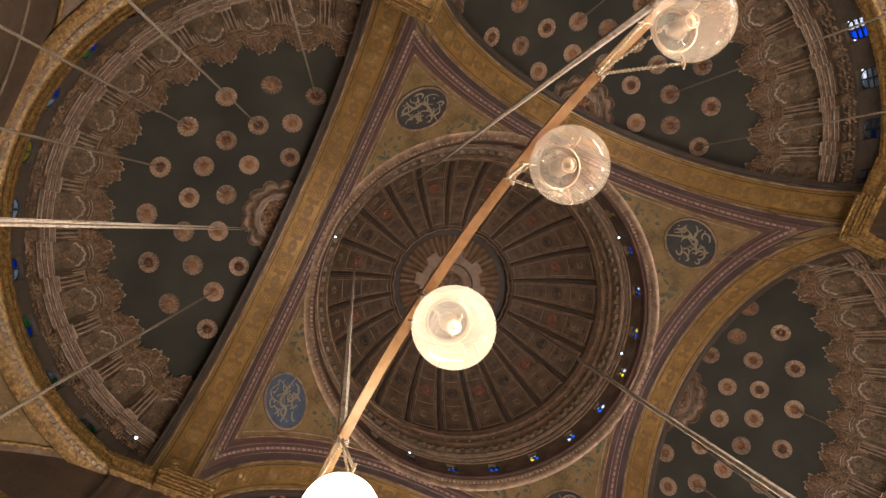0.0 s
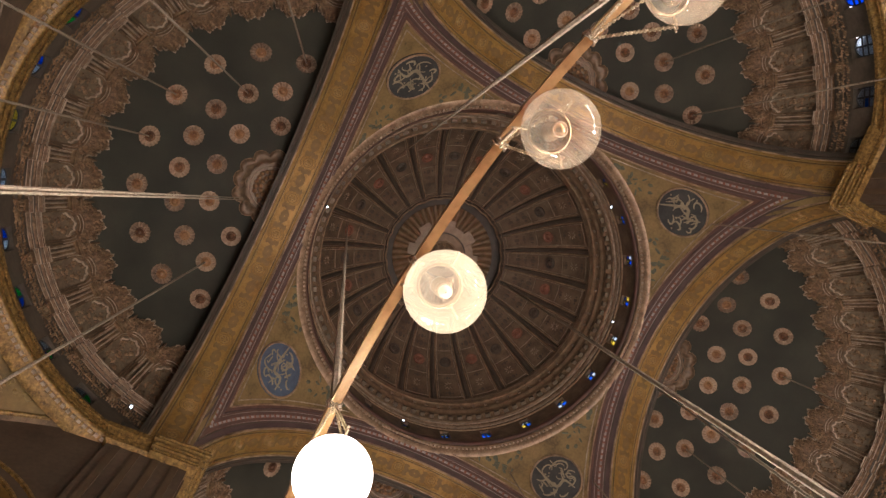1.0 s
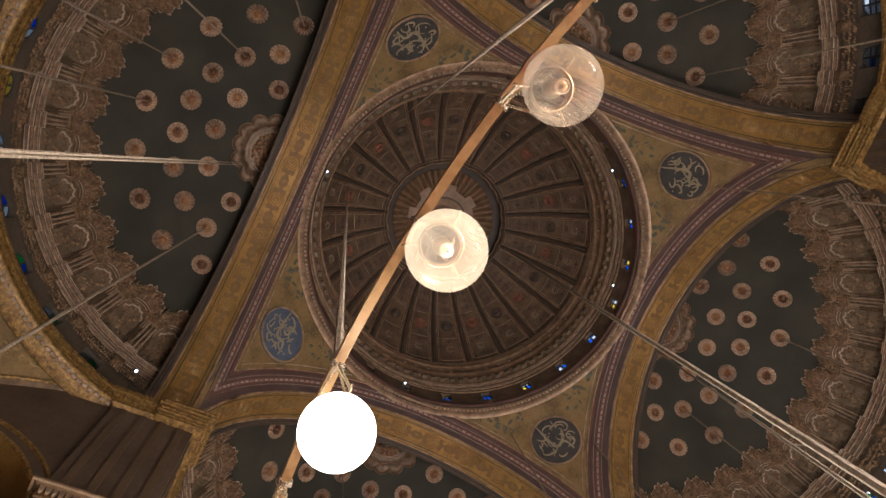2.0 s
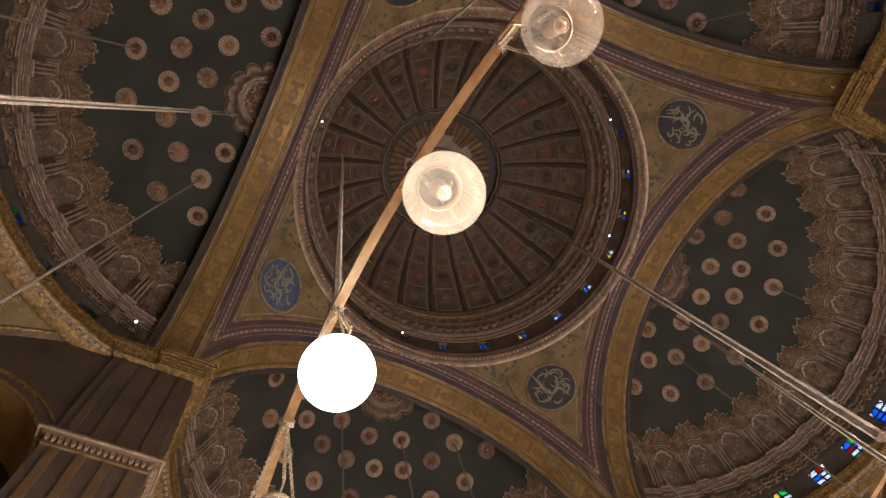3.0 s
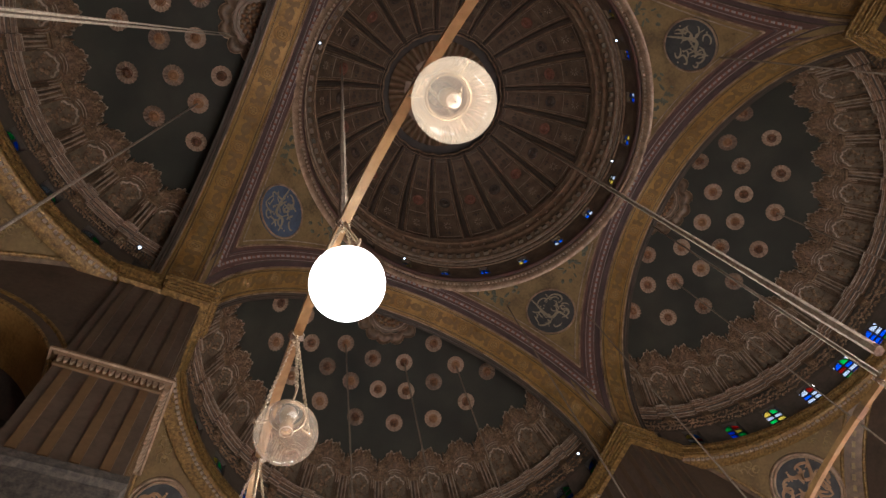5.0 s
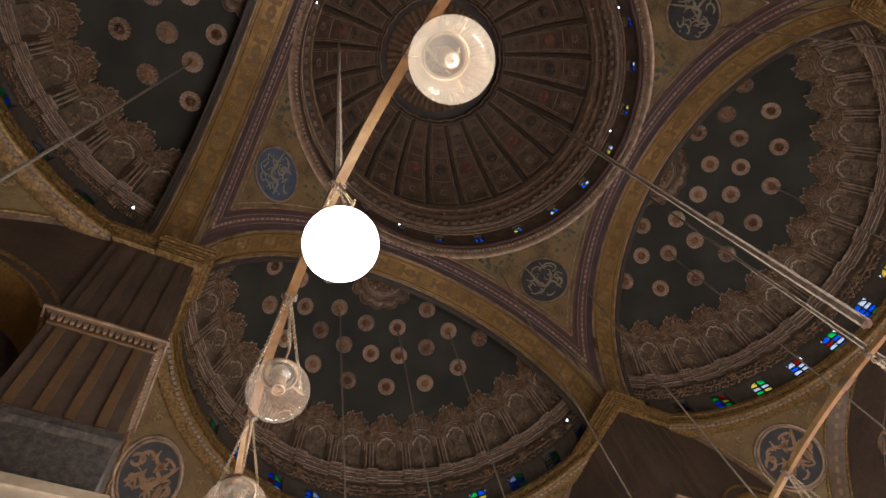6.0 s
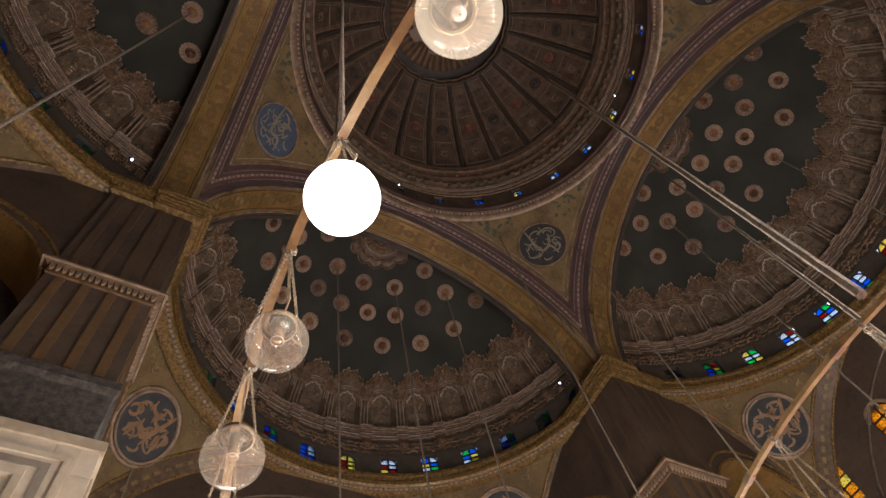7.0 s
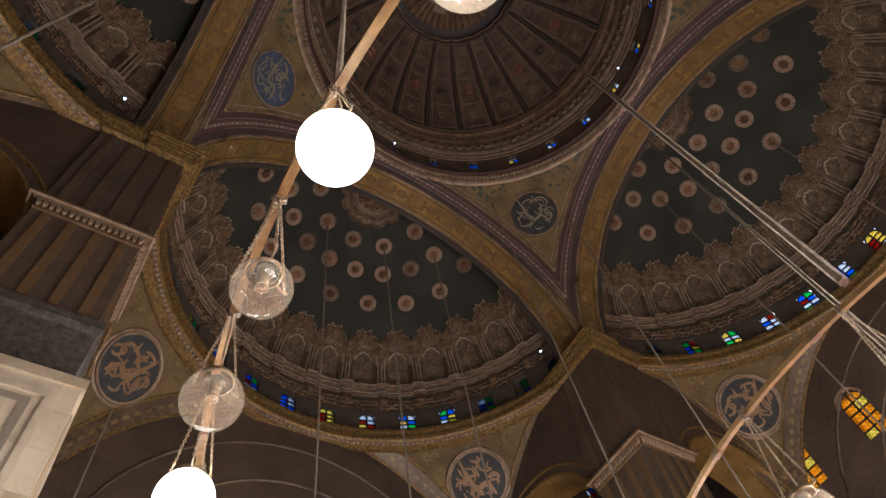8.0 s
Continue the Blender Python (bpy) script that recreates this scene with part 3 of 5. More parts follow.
part("shell", grid(lambda u, v: dome_at(2 * PI * u, rise(v)), 96, 20, True), M_DOME, dome, "", True)
rnd = random.Random(8)
rib = None
for k in range(24):
    turn = pose(0, 0, 0, 0, 0, -15 * k)
    if rib is None:
        def rib_at(u, v):
            w = (0.28 - 0.1 * v) * (1 - 2 * u)
            e = rise(v)
            return dome_at(w / (DR * math.cos(e)), e, 0.16 if 0.2 < u < 0.8 else 0.0)
        rib = part("rib", grid(rib_at, 6, 16), M_RIB, dome, "", False)
        edge = part("rib_edge", join([tube([dome_at(s * (0.32 - 0.12 * j / 16) / (DR * math.cos(rise(j / 16))), rise(j / 16), 0.04) for j in range(17)], 0.05, 5) for s in (-1, 1)]), M_MOULD, dome)
        pieces = []
        mid = radians(7.5)
        for s2 in (-1, 1):
            pieces.append(tube([dome_at(mid + s2 * (0.86 - 0.4 * j / 12) / (DR * math.cos(rise(0.03 + 0.93 * j / 12))), rise(0.03 + 0.93 * j / 12), 0.03) for j in range(13)], 0.035, 4))
        for e in (0.04, 0.34, 0.62, 0.95):
            w = (0.86 - 0.4 * (e - 0.03) / 0.93) / (DR * math.cos(rise(e)))
            pieces.append(tube([dome_at(mid - w + 2 * w * j / 6, rise(e), 0.03) for j in range(7)], 0.03, 4))
        c = dome_at(mid, rise(0.2))
        t = frame_at((0, 0, 0), Vector((0, 0, DZ)) - c, (0, 0, 1)).to_3x3()
        for j in range(8):
            b = 2 * PI * j / 8
            pieces.append(ball(c + t @ Vector((0.24 * math.cos(b), 0.3 * math.sin(b), 0)), 0.2 if j % 2 else 0.12, 0.06, 0.05, 5, 2, t @ Matrix.Rotation(b, 3, "Z")))
        figure = []
        for e, q in ((0.1, 0.16), (0.3, 0.13), (0.68, 0.2), (0.76, 0.14), (0.84, 0.18)):
            c = dome_at(mid, rise(e))
            t = frame_at((0, 0, 0), Vector((0, 0, DZ)) - c, (0, 0, 1)).to_3x3()
            figure.append(ball(c, q, q * 1.5, 0.03, 8, 2, t))
            for j in (-1, 1):
                figure.append(ball(c + t @ Vector((j * q * 1.6, 0, 0)), q * 0.6, q, 0.03, 6, 2, t))
        part_figure = part("dark_figure", join(figure), M_RIB, dome, "dark painted cartouche")
        ornament = part("panel_ornament", join(pieces), M_PALE, dome, "pale gilt panel lines and star")
        c = dome_at(mid, rise(0.49))
        t = frame_at(c, Vector((0, 0, DZ)) - c, (0, 0, 1))
        flower = join([lathe([(0.02, 0.12), (0.18, 0.15), (0.28, 0.06), (0.36, 0.12), (0.44, 0.1), (0.47, -0.05)], n=20)])
        boss = part("red_boss", flower, M_BOSS, dome, "russet painted boss")
        boss.matrix_basis = t
        dark = part("dark_boss", (list(flower[0]), list(flower[1])), M_RIB, dome, "dark painted boss")
        dark.matrix_basis = turn @ pose(0, 0, 0, 0, 0, -15) @ t
    else:
        for o in (rib, edge, ornament, part_figure):
            share(o, turn)
        if k > 1:
            share(dark if k % 2 else boss, turn @ t)
OZ = DZ + DR * math.sin(EL1)
def wavy(r, z, w, amp=0.05, n=192):
    return tube([((r + amp * abs(math.sin(12 * q))) * math.sin(q), (r + amp * abs(math.sin(12 * q))) * math.cos(q), z) for q in [2 * PI * k / n for k in range(n)]], w, 5, True)


part("oculus_ring", lathe([(5.05, OZ - 0.25), (4.95, OZ - 0.22), (4.9, OZ - 0.1), (4.98, OZ + 0.0), (4.76, OZ + 0.1), (4.78, OZ + 0.3), (4.9, OZ + 0.35)], n=80), M_RIB, dome, "dark moulded ring round the crown", True)
part("oculus_line", wavy(4.96, OZ - 0.2, 0.04, 0.0), M_MOULD, dome)
part("oculus_edge", wavy(4.66, OZ + 0.12, 0.07, 0.09), M_MOULD, dome, "wavy gilt edge of the crown ring")
# The recess's shade is put into the throat's dark colour.
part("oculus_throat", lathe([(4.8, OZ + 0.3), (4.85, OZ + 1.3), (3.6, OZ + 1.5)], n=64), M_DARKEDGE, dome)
part("sunburst", grid(lambda u, v: ((lambda a, r, d: (r * math.sin(a), r * math.cos(a), OZ + 1.0 + 0.35 * v + d))(2 * PI * u, 4.15 - 2.1 * v, 0.16 * abs(math.sin(48 * PI * u)) * (1 - v * 0.5))), 480, 3, True), M_SUN, dome, "fluted tan sunburst")
part("crown_medallion", grid(lambda u, v: ((lambda a, r: (r * math.sin(a), r * math.cos(a), OZ + 1.0 + 0.05 * v))(2 * PI * u, (2.75 + 0.22 * (1 if math.sin(8 * 2 * PI * u) > 0 else -1)) * (1 - v) + 1.8 * v)), 192, 2, True), M_MEDAL, dome, "tan notched medallion")
part("crown_circle", wavy(1.85, OZ + 0.98, 0.05, 0.0), M_RIB, dome)
part("crown_disc", lathe([(1.85, OZ + 1.02), (1.2, OZ + 1.03), (1.15, OZ + 0.99), (0.01, OZ + 0.99)], n=40), M_SUN, dome)
part("crown_heart", join([lathe([(1.1, OZ + 1.0), (1.0, OZ + 0.92), (0.85, OZ + 0.98), (0.01, OZ + 0.95)], n=32)] + [ball((0.7 * math.sin(q), 0.7 * math.cos(q), OZ + 0.94), 0.16, 0.16, 0.08, 7, 3) for q in [2 * PI * k / 10 for k in range(10)]]), M_BRONZE, dome, "carved bronzed heart")
part("crown_lid", lathe([(4.9, OZ + 0.9), (4.9, OZ + 1.9), (0.01, OZ + 2.2)], n=32), M_PLASTER, dome)


def window(parent, w, h, rows, cols, colour_of, arched=True):
    """A leaded window in its own plane: x across, z up, panes as pieces. Returns the parts."""
    made = []
    bars = [box(-w / 2, -0.03, -0.03, w / 2, 0.03, 0.03), box(-w / 2 - 0.03, -0.04, 0, -w / 2 + 0.03, 0.04, h), box(w / 2 - 0.03, -0.04, 0, w / 2 + 0.03, 0.04, h)]
    for j in range(1, rows + 1):
        bars.append(box(-w / 2, -0.035, h * j / (rows + 0.0) * 0.999 - 0.035, w / 2, 0.035, h * j / rows + 0.035))
    for i in range(1, cols):
        bars.append(box(-w / 2 + w * i / cols - 0.05, -0.035, 0, -w / 2 + w * i / cols + 0.05, 0.035, h))
    if arched:
        bars.append(tube([(w / 2 * math.cos(PI * k / 12), 0, h + w / 2 * math.sin(PI * k / 12)) for k in range(13)], 0.05, 4))
        bars.append(box(-0.05, -0.035, h, 0.05, 0.035, h + w / 2))
    frame_ob = part("window_frame", join(bars), M_LEAD, parent)
    made.append(frame_ob)
    for j in range(rows):
        for i in range(cols):
            x0, z0, g = -w / 2 + w * i / cols, h * j / rows, 0.03
            o = part("pane", box(x0 + g, -0.008, z0 + g, x0 + w / cols - g, 0.008, z0 + h / rows - g), colour_of(i, j), parent)
            o.visible_shadow = False
            made.append(o)
    if arched:
        for s in (-1, 1):
            pts = [(s * 0.05, h + 0.03)] + [(s * (w / 2 - 0.04) * math.cos(PI / 2 * k / 6), h + 0.03 + (w / 2 - 0.05) * math.sin(PI / 2 * k / 6)) for k in range(7)]
            pts[-1] = (s * 0.05, pts[-1][1])
            vs = [(x, y, z) for y in (-0.008, 0.008) for x, z in pts]
            n = len(pts)
            o = part("pane", (vs, [tuple(range(n)), tuple(range(n, 2 * n))] + [(k, (k + 1) % n, n + (k + 1) % n, n + k) for k in range(n)]), colour_of(s, rows), parent)
            o.visible_shadow = False
            made.append(o)
    return made


def window_unit(name, seed, w, h, rows, cols, parent, m, label, mats=None):
    rnd = random.Random(seed)
    win = tagged(new(name), label)
    win.parent = parent
    win.matrix_basis = m
    window(win, w, h, rows, cols, lambda i, j: rnd.choice(mats or M_PANES))
    return win


def around(az, r, z, c=(0, 0)):
    """The pose at azimuth az, facing the axis."""
    a = radians(az)
    return Matrix.Translation((c[0] + r * math.sin(a), c[1] + r * math.cos(a), z)) @ pose(0, 0, 0, 0, 0, -az)


for k in range(NW):
    window_unit("window", 100 + k, 0.6, 0.75, 1, 2, dome, around(15 * k, 10.55, DW0 + 0.02), "small arched stained glass window", [M_PANES[4], M_PANES[0], M_PANES[0], M_PANES[2]])


# ---- semi-domes ----
C = (0.0, S)


def on_dome(az, el, inward=0.0):
    r = RD - inward
    a, e = radians(az), radians(el)
    return Vector((r * math.cos(e) * math.sin(a), SC + r * math.cos(e) * math.cos(a), HC + r * math.sin(e)))


def relief(u, v, w, el0=23.5):
    """Metres along, up and out of the semi-dome's skin, at azimuth 0."""
    e = radians(el0) + v / RD
    a = u / (RD * math.cos(radians(el0) + 0.11))
    r = RD - w
    return r * math.cos(e) * math.sin(a), SC + r * math.cos(e) * math.cos(a), HC + r * math.sin(e)


ROSETTES = [(el, s * az) for el, az in ((48.2, 0), (48.1, 18), (47.9, 35.8), (48.9, 52.8), (52.5, 69.6), (57.7, 8.3), (57.5, 24.6), (58.4, 41.4), (60.1, 57.9), (66.3, 0), (66.2, 24.6), (69.2, 52.1)) for s in ((1, -1) if az else (1,))]

semi = thing("semi_dome_1", "dark green semi-dome with cream rosettes above a carved gilt arcade and coloured windows", "semi-dome", "semi-domes", "structure")


def shell_at(u, v):
    el = 18 + (81.8 - 18) * v
    lim = math.degrees(math.acos(min(1, (SOFFIT - SC) / (RD * math.cos(radians(el))))))
    return on_dome(-lim + 2 * lim * u, el)


part("shell", grid(shell_at, 64, 30), M_GREEN, semi, "dark green painted vault", True)
AZ = 78.0
part("gold_ring", lathe([(11.9, 27.35), (11.15, 27.45), (11.05, 27.65), (11.2, 27.75), (11.0, 28.0), (10.95, 28.15), (11.3, 28.25)], -AZ, AZ, 96, C), M_CARVED, semi, "carved gilt ring cornice", True)
part("drum_sill", arcbox(11.35, 12.0, 27.9, 28.35, -AZ, AZ, 60, C), M_DRUM, semi)
part("drum_head", arcbox(11.35, 11.7, 29.85, 31.06, -AZ, AZ, 60, C), M_DRUM, semi)
stile = None
for k in range(15):
    az = -81.9 + 11.7 * k
    if stile is None:
        stile = part("drum_pier", arcbox(11.35, 11.7, 28.35, 29.85, -3.45, 3.45, 3, (0, 0)), M_DRUM, semi)
        stile.matrix_basis = Matrix.Translation((0, S, 0)) @ pose(0, 0, 0, 0, 0, -az)
    else:
        share(stile, Matrix.Translation((0, S, 0)) @ pose(0, 0, 0, 0, 0, -az))
for k in range(14):
    az = -76.05 + 11.7 * k
    window_unit("window", 300 + k * 7, 0.92, 0.92, 3, 2, semi, around(az, 11.5, 28.4, C), "arched window of coloured glass panes", [M_PANES[i] for i in (0, 0, 1, 1, 2, 2, 3, 4, 4)])
part("drum_lid", lathe([(11.4, 31.04), (11.75, 31.08), (12.95, 32.4)], -AZ, AZ, 60, C), M_PLASTER, semi)
# stepped cornice that breaks forward under every cluster of colonnettes
BREAKS = [math.degrees(math.atan2(10.5 * math.sin(radians(q)), SC - S + 10.5 * math.cos(radians(q)))) for q in [-71.7 + 12 * k for k in range(13)]]


def forward(az):
    """How far the cornice steps forward at an azimuth."""
    return 0.17 if min(abs(az - q) for q in BREAKS) < 1.75 else 0.0


CUTS = sorted([-AZ, AZ] + [q + d for q in BREAKS for d in (-1.8, -1.72, 1.72, 1.8)] + [q + d for q in BREAKS for d in (-4.5, 4.5) if abs(q + d) < AZ])
CORNICE = [(11.7, 31.03), (11.62, 31.07), (11.59, 31.19), (11.67, 31.22), (11.48, 31.29), (11.46, 31.39), (11.56, 31.43), (11.39, 31.49), (11.37, 31.55), (11.5, 31.6), (11.48, 31.67), (11.28, 31.73), (11.26, 31.81), (11.37, 31.84), (11.16, 31.91), (11.12, 32.02), (11.27, 32.09), (11.24, 32.15), (13.0, 32.45)]


def cornice_at(u, v):
    az, (r, z) = CUTS[round(u * (len(CUTS) - 1))], CORNICE[round(v * (len(CORNICE) - 1))]
    r -= 0.8 * forward(az) if r < 11.65 else 0
    return r * math.sin(radians(az)), S + r * math.cos(radians(az)), z


part("cornice", grid(cornice_at, len(CUTS) - 1, len(CORNICE) - 1), M_CRUST, semi, "stepped brown cornice breaking forward in blocks")
rnd = random.Random(79)
# Pale tubes carry highlights in their colour, dark ones the groove shade.
for r, z, w, mat in ((11.11, 31.98, 0.03, M_PALE), (11.14, 31.9, 0.016, M_PALE), (11.26, 31.79, 0.026, M_PALE), (11.25, 32.11, 0.022, M_PALE), (11.36, 31.52, 0.026, M_PALE), (11.45, 31.35, 0.02, M_PALE), (11.58, 31.13, 0.022, M_BRONZE), (11.39, 31.65, 0.045, M_DARKEDGE), (11.51, 31.45, 0.035, M_DARKEDGE), (11.32, 30.45, 0.03, M_BRONZE)):
    pts = []
    for az in CUTS:
        q = r - 0.8 * forward(az) * (z > 30.5) + rnd.uniform(-0.008, 0.008)
        pts.append((q * math.sin(radians(az)), S + q * math.cos(radians(az)), z + rnd.uniform(-0.012, 0.012)))
    part("cornice_line", tube(pts, [w * rnd.uniform(0.6, 1.25) for p in pts], 5), mat, semi, "cornice line with painted highlight and groove shade")
console = None
for q in BREAKS:
    m = Matrix.Translation((0, S, 0)) @ pose(0, 0, 0, 0, 0, -q)
    if console is None:
        console = part("console", join([arcbox(11.2, 11.36, 30.7, 31.08, -1.2, 1.2, 2), arcbox(11.25, 11.36, 30.35, 30.7, -0.95, 0.95, 2)] + [ball((0.15 * d, 11.25, 30.6 - 0.1 * abs(d)), 0.1, 0.12, 0.2, 6, 3) for d in (-1, 0, 1)]), M_BRONZE, semi, "carved console under the cornice")
        console.matrix_basis = m
    else:
        share(console, m)
swags = []
rnd = random.Random(78)
for k in range(260):
    az = radians(-AZ + 2 * AZ * (k + 0.5) / 260)
    for z in (30.15, 30.45, 30.75):
        q = rnd.uniform(0.06, 0.14)
        swags.append(ball((11.33 * math.sin(az), S + 11.33 * math.cos(az), z + rnd.uniform(-0.1, 0.1)), q, q * 0.5, q, 5, 2))
tagged(part("swag_relief", join(swags), M_BRONZE, semi, "bronzed relief of small swags"), kind="stuff")
ring_dash = []
for k in range(112):
    az = -AZ + 2 * AZ * (k + 0.5) / 112
    ring_dash.append(arcbox(11.2, 11.32, 27.3, 27.4, az - 0.42, az + 0.42, 1, C))
tagged(part("ring_dashes", join(ring_dash), M_PALE, semi, "row of pale dashes under the gilt ring"), kind="stuff")
leaves = []
rnd = random.Random(77)
for k in range(330):
    az = radians(-AZ + 2 * AZ * (k + 0.5) / 330)
    for r, z, q in ((11.02, 27.6, 0.07), (10.97, 27.95, 0.09), (10.96, 28.13, 0.05)):
        leaves.append(ball((r * math.sin(az), S + r * math.cos(az), z + rnd.uniform(-0.03, 0.03)), q * rnd.uniform(0.5, 0.8), q * 0.7, q * 0.9, 5, 2))
tagged(part("gilt_leaf_row", join(leaves), M_CARVED, semi, "rows of small gilt carved leaves"), kind="stuff")

# carved arcade
niche = None
rnd = random.Random(21)


def arch_line(w, v0, v1, lift, n=14):
    return [relief(-w, v0, lift)] + [relief(-w * math.cos(PI * k / n), v1 + w * math.sin(PI * k / n), lift) for k in range(n + 1)] + [relief(w, v0, lift)]


frame_bits = [tube(arch_line(w, -0.55, 1.4, lift), r, 5) for w, lift, r in ((0.9, 0.16, 0.06), (0.77, 0.13, 0.045), (0.65, 0.1, 0.04), (1.0, 0.1, 0.045))]
pale_bits = [tube([relief(-(0.5 + 0.05 * math.sin(7 * a)) * math.cos(a), 1.35 + (0.52 + 0.05 * math.sin(9 * a)) * math.sin(a), 0.07) for a in [PI * k / 30 for k in range(31)]], 0.05, 4),
             tube(arch_line(0.84, 1.0, 1.4, 0.2), 0.025, 4), tube(arch_line(0.71, 1.0, 1.4, 0.16), 0.02, 4)]
field_bits, leaf_bits, col_bits = [], [], []
field_bits.append(grid(lambda u, v: relief(-1.17 + 2.34 * u, -0.75 + 3.05 * v, 0.03), 8, 10))
for k in range(60):
    u, v = rnd.uniform(-0.45, 0.45), rnd.uniform(-0.4, 1.75)
    q = rnd.uniform(0.04, 0.12)
    leaf_bits.append(moved(ball((0, 0, 0), q, q * rnd.uniform(0.6, 1.6), 0.07, 5, 2), lambda x, y, z, u=u, v=v: relief(u + x, v + y, 0.05 + z)))


def crest_r(a):
    """The crest's outline: a lobed half round, uneven like worn carving."""
    return 1.12 + 0.06 * math.cos(10 * a) + 0.05 * math.sin(23 * a + 1) + 0.03 * math.sin(37 * a)


crest = [grid(lambda u, v: relief(-crest_r(PI * u) * (0.3 + 0.7 * v) * math.cos(PI * u) * 0.98, 1.75 + crest_r(PI * u) * (0.45 + 0.98 * v) * math.sin(PI * u), 0.1 + 0.14 * math.sin(PI * v) + 0.05 * noise.noise((u * 18, v * 7, 3))), 48, 8)]
for k in range(110):
    a, q = rnd.uniform(0.05, PI - 0.05), rnd.uniform(0.85, 1.0)
    q2 = 0.78 + 0.62 * rnd.random()
    u, v, sz = -q2 * 0.95 * math.cos(a) * 0.8, 1.75 + q2 * 1.12 * math.sin(a), rnd.uniform(0.04, 0.1)
    leaf_bits.append(moved(ball((0, 0, 0), sz, sz * rnd.uniform(0.7, 1.8), 0.08, 5, 2), lambda x, y, z, u=u, v=v: relief(u + x, v + y, 0.2 + z)))
# the pale rim also paints the sparkle along the crest
rim = tube([relief(-crest_r(a) * math.cos(a) * 0.98, 1.75 + crest_r(a) * 1.43 * math.sin(a), 0.1 + 0.03 * math.sin(29 * a)) for a in [PI * k / 64 for k in range(65)]], [0.018 + 0.04 * abs(math.sin(k * 0.37)) for k in range(65)], 4)
for d in (-0.2, 0.0, 0.2):
    col_bits.append(tube([relief(1.16 + d, -0.5, 0.2), relief(1.16 + d, 0.5, 0.22), relief(1.16 + d, 1.5, 0.2)], [0.05, 0.045, 0.04], 6))
capital_bits = []
for v0, v1, w, dp in ((-0.74, -0.5, 0.34, 0.3), (1.48, 1.6, 0.3, 0.3), (1.62, 1.74, 0.36, 0.36), (1.78, 1.9, 0.26, 0.26)):
    capital_bits.append(moved(box(-w, v0, 0, w, v1, dp), lambda x, y, z: relief(1.16 + x, y, z)))
capital_bits += [moved(ball((0, 0, 0), q, h, 0.14, 8, 4), lambda x, y, z, v=v: relief(1.16 + x, v + y, 0.12 + z)) for q, h, v in ((0.2, 0.16, 2.05), (0.27, 0.1, 2.25), (0.13, 0.24, 2.5), (0.07, 0.16, 2.8))]
for k in range(14):
    m = Matrix.Translation((0, SC, 0)) @ pose(0, 0, 0, 0, 0, 78.0 - 12 * k) @ Matrix.Translation((0, -SC, 0))
    if niche is None:
        niche = new("niche")
        niche.parent = semi
        tagged(niche, "carved arched niche with clustered colonnettes")
        niche.matrix_basis = m
        bits = [part("niche_field", join(field_bits), M_BROWN, niche), part("niche_arch", join(frame_bits), M_BRONZE, niche), part("niche_edge", join(pale_bits), M_PALE, niche, "worn pale arch edges"), part("leaf_carving", join(leaf_bits), M_BRONZE, niche),
                part("crest", join(crest), M_CRUST, niche, "russet carved crest", True), part("crest_edge", rim, M_PALE, niche, "worn pale scalloped edge with painted highlight"), part("colonnettes", join(col_bits), M_PALE, niche, "cluster of pale colonnettes"), part("capital", join(capital_bits), M_BRONZE, niche)]
    else:
        o = new("niche")
        o.parent = semi
        o.matrix_basis = m
        tagged(o, "carved arched niche with clustered colonnettes")
        for b in bits:
            share(b, Matrix(), o)

# rosettes
petals = []
for k in range(16):
    a = 2 * PI * k / 16
    petals.append(ball((0.41 * math.cos(a), 0.41 * math.sin(a), 0.04), 0.18, 0.066, 0.07, 6, 3, Matrix.Rotation(a, 3, "Z")))
petal_mesh = heart_mesh = None
for el, az in ROSETTES:
    place = on_dome(az, el)
    m = frame_at(place, Vector((0, SC, HC)) - place, (0, 0, 1)) @ pose(0, 0, 0, 0, 0, (az * 37) % 23)
    if petal_mesh is None:
        petal_mesh = part("rosette", join(petals + [lathe([(0.55, -0.03), (0.55, 0.015), (0.25, 0.03)], n=16)]), M_PETAL, semi, "cream petalled rosette with russet heart")
        petal_mesh.matrix_basis = m
        heart_mesh = part("rosette_heart", join([lathe([(0.3, 0.02), (0.27, 0.09), (0.2, 0.06), (0.14, 0.14), (0.01, 0.2)], n=14)]), M_HEART, petal_mesh)
    else:
        o = share(petal_mesh, m)
        tagged(o, "cream petalled rosette with russet heart")
        share(heart_mesh, Matrix(), o)

# half flower at the crown of the semi-dome


def crown(a, q, lift):
    """Polar places on the skin round the crown's middle, a from -90 to 90 degrees."""
    x, y = q * math.sin(a), (SOFFIT - SC) + q * math.cos(a)
    r = RD - lift
    return x, SC + y, HC + math.sqrt(max(0, r * r - x * x - y * y))


def scallop(u):
    return 1.88 + 0.3 * abs(math.sin(6.5 * PI * u)) ** 0.7 + 0.03 * math.sin(31 * u)


part("crown_flower", grid(lambda u, v: crown(-PI / 2 + PI * u, scallop(u) * (1 - v) + (1.4 + 0.1 * abs(math.sin(6.5 * PI * u))) * v, 0.06 + 0.16 * math.sin(PI * (0.12 + 0.88 * v)) + 0.03 * noise.noise((u * 30, v * 5, 1))), 130, 8), M_FLOWER_RIM, semi, "scalloped russet gilt half flower", True)
part("crown_edge", tube([crown(-PI / 2 + PI * k / 120, scallop(k / 120), 0.08) for k in range(121)], [0.03 + 0.02 * abs(math.sin(k * 0.9)) for k in range(121)], 5), M_MOULD, semi, "worn gilt scalloped edge")
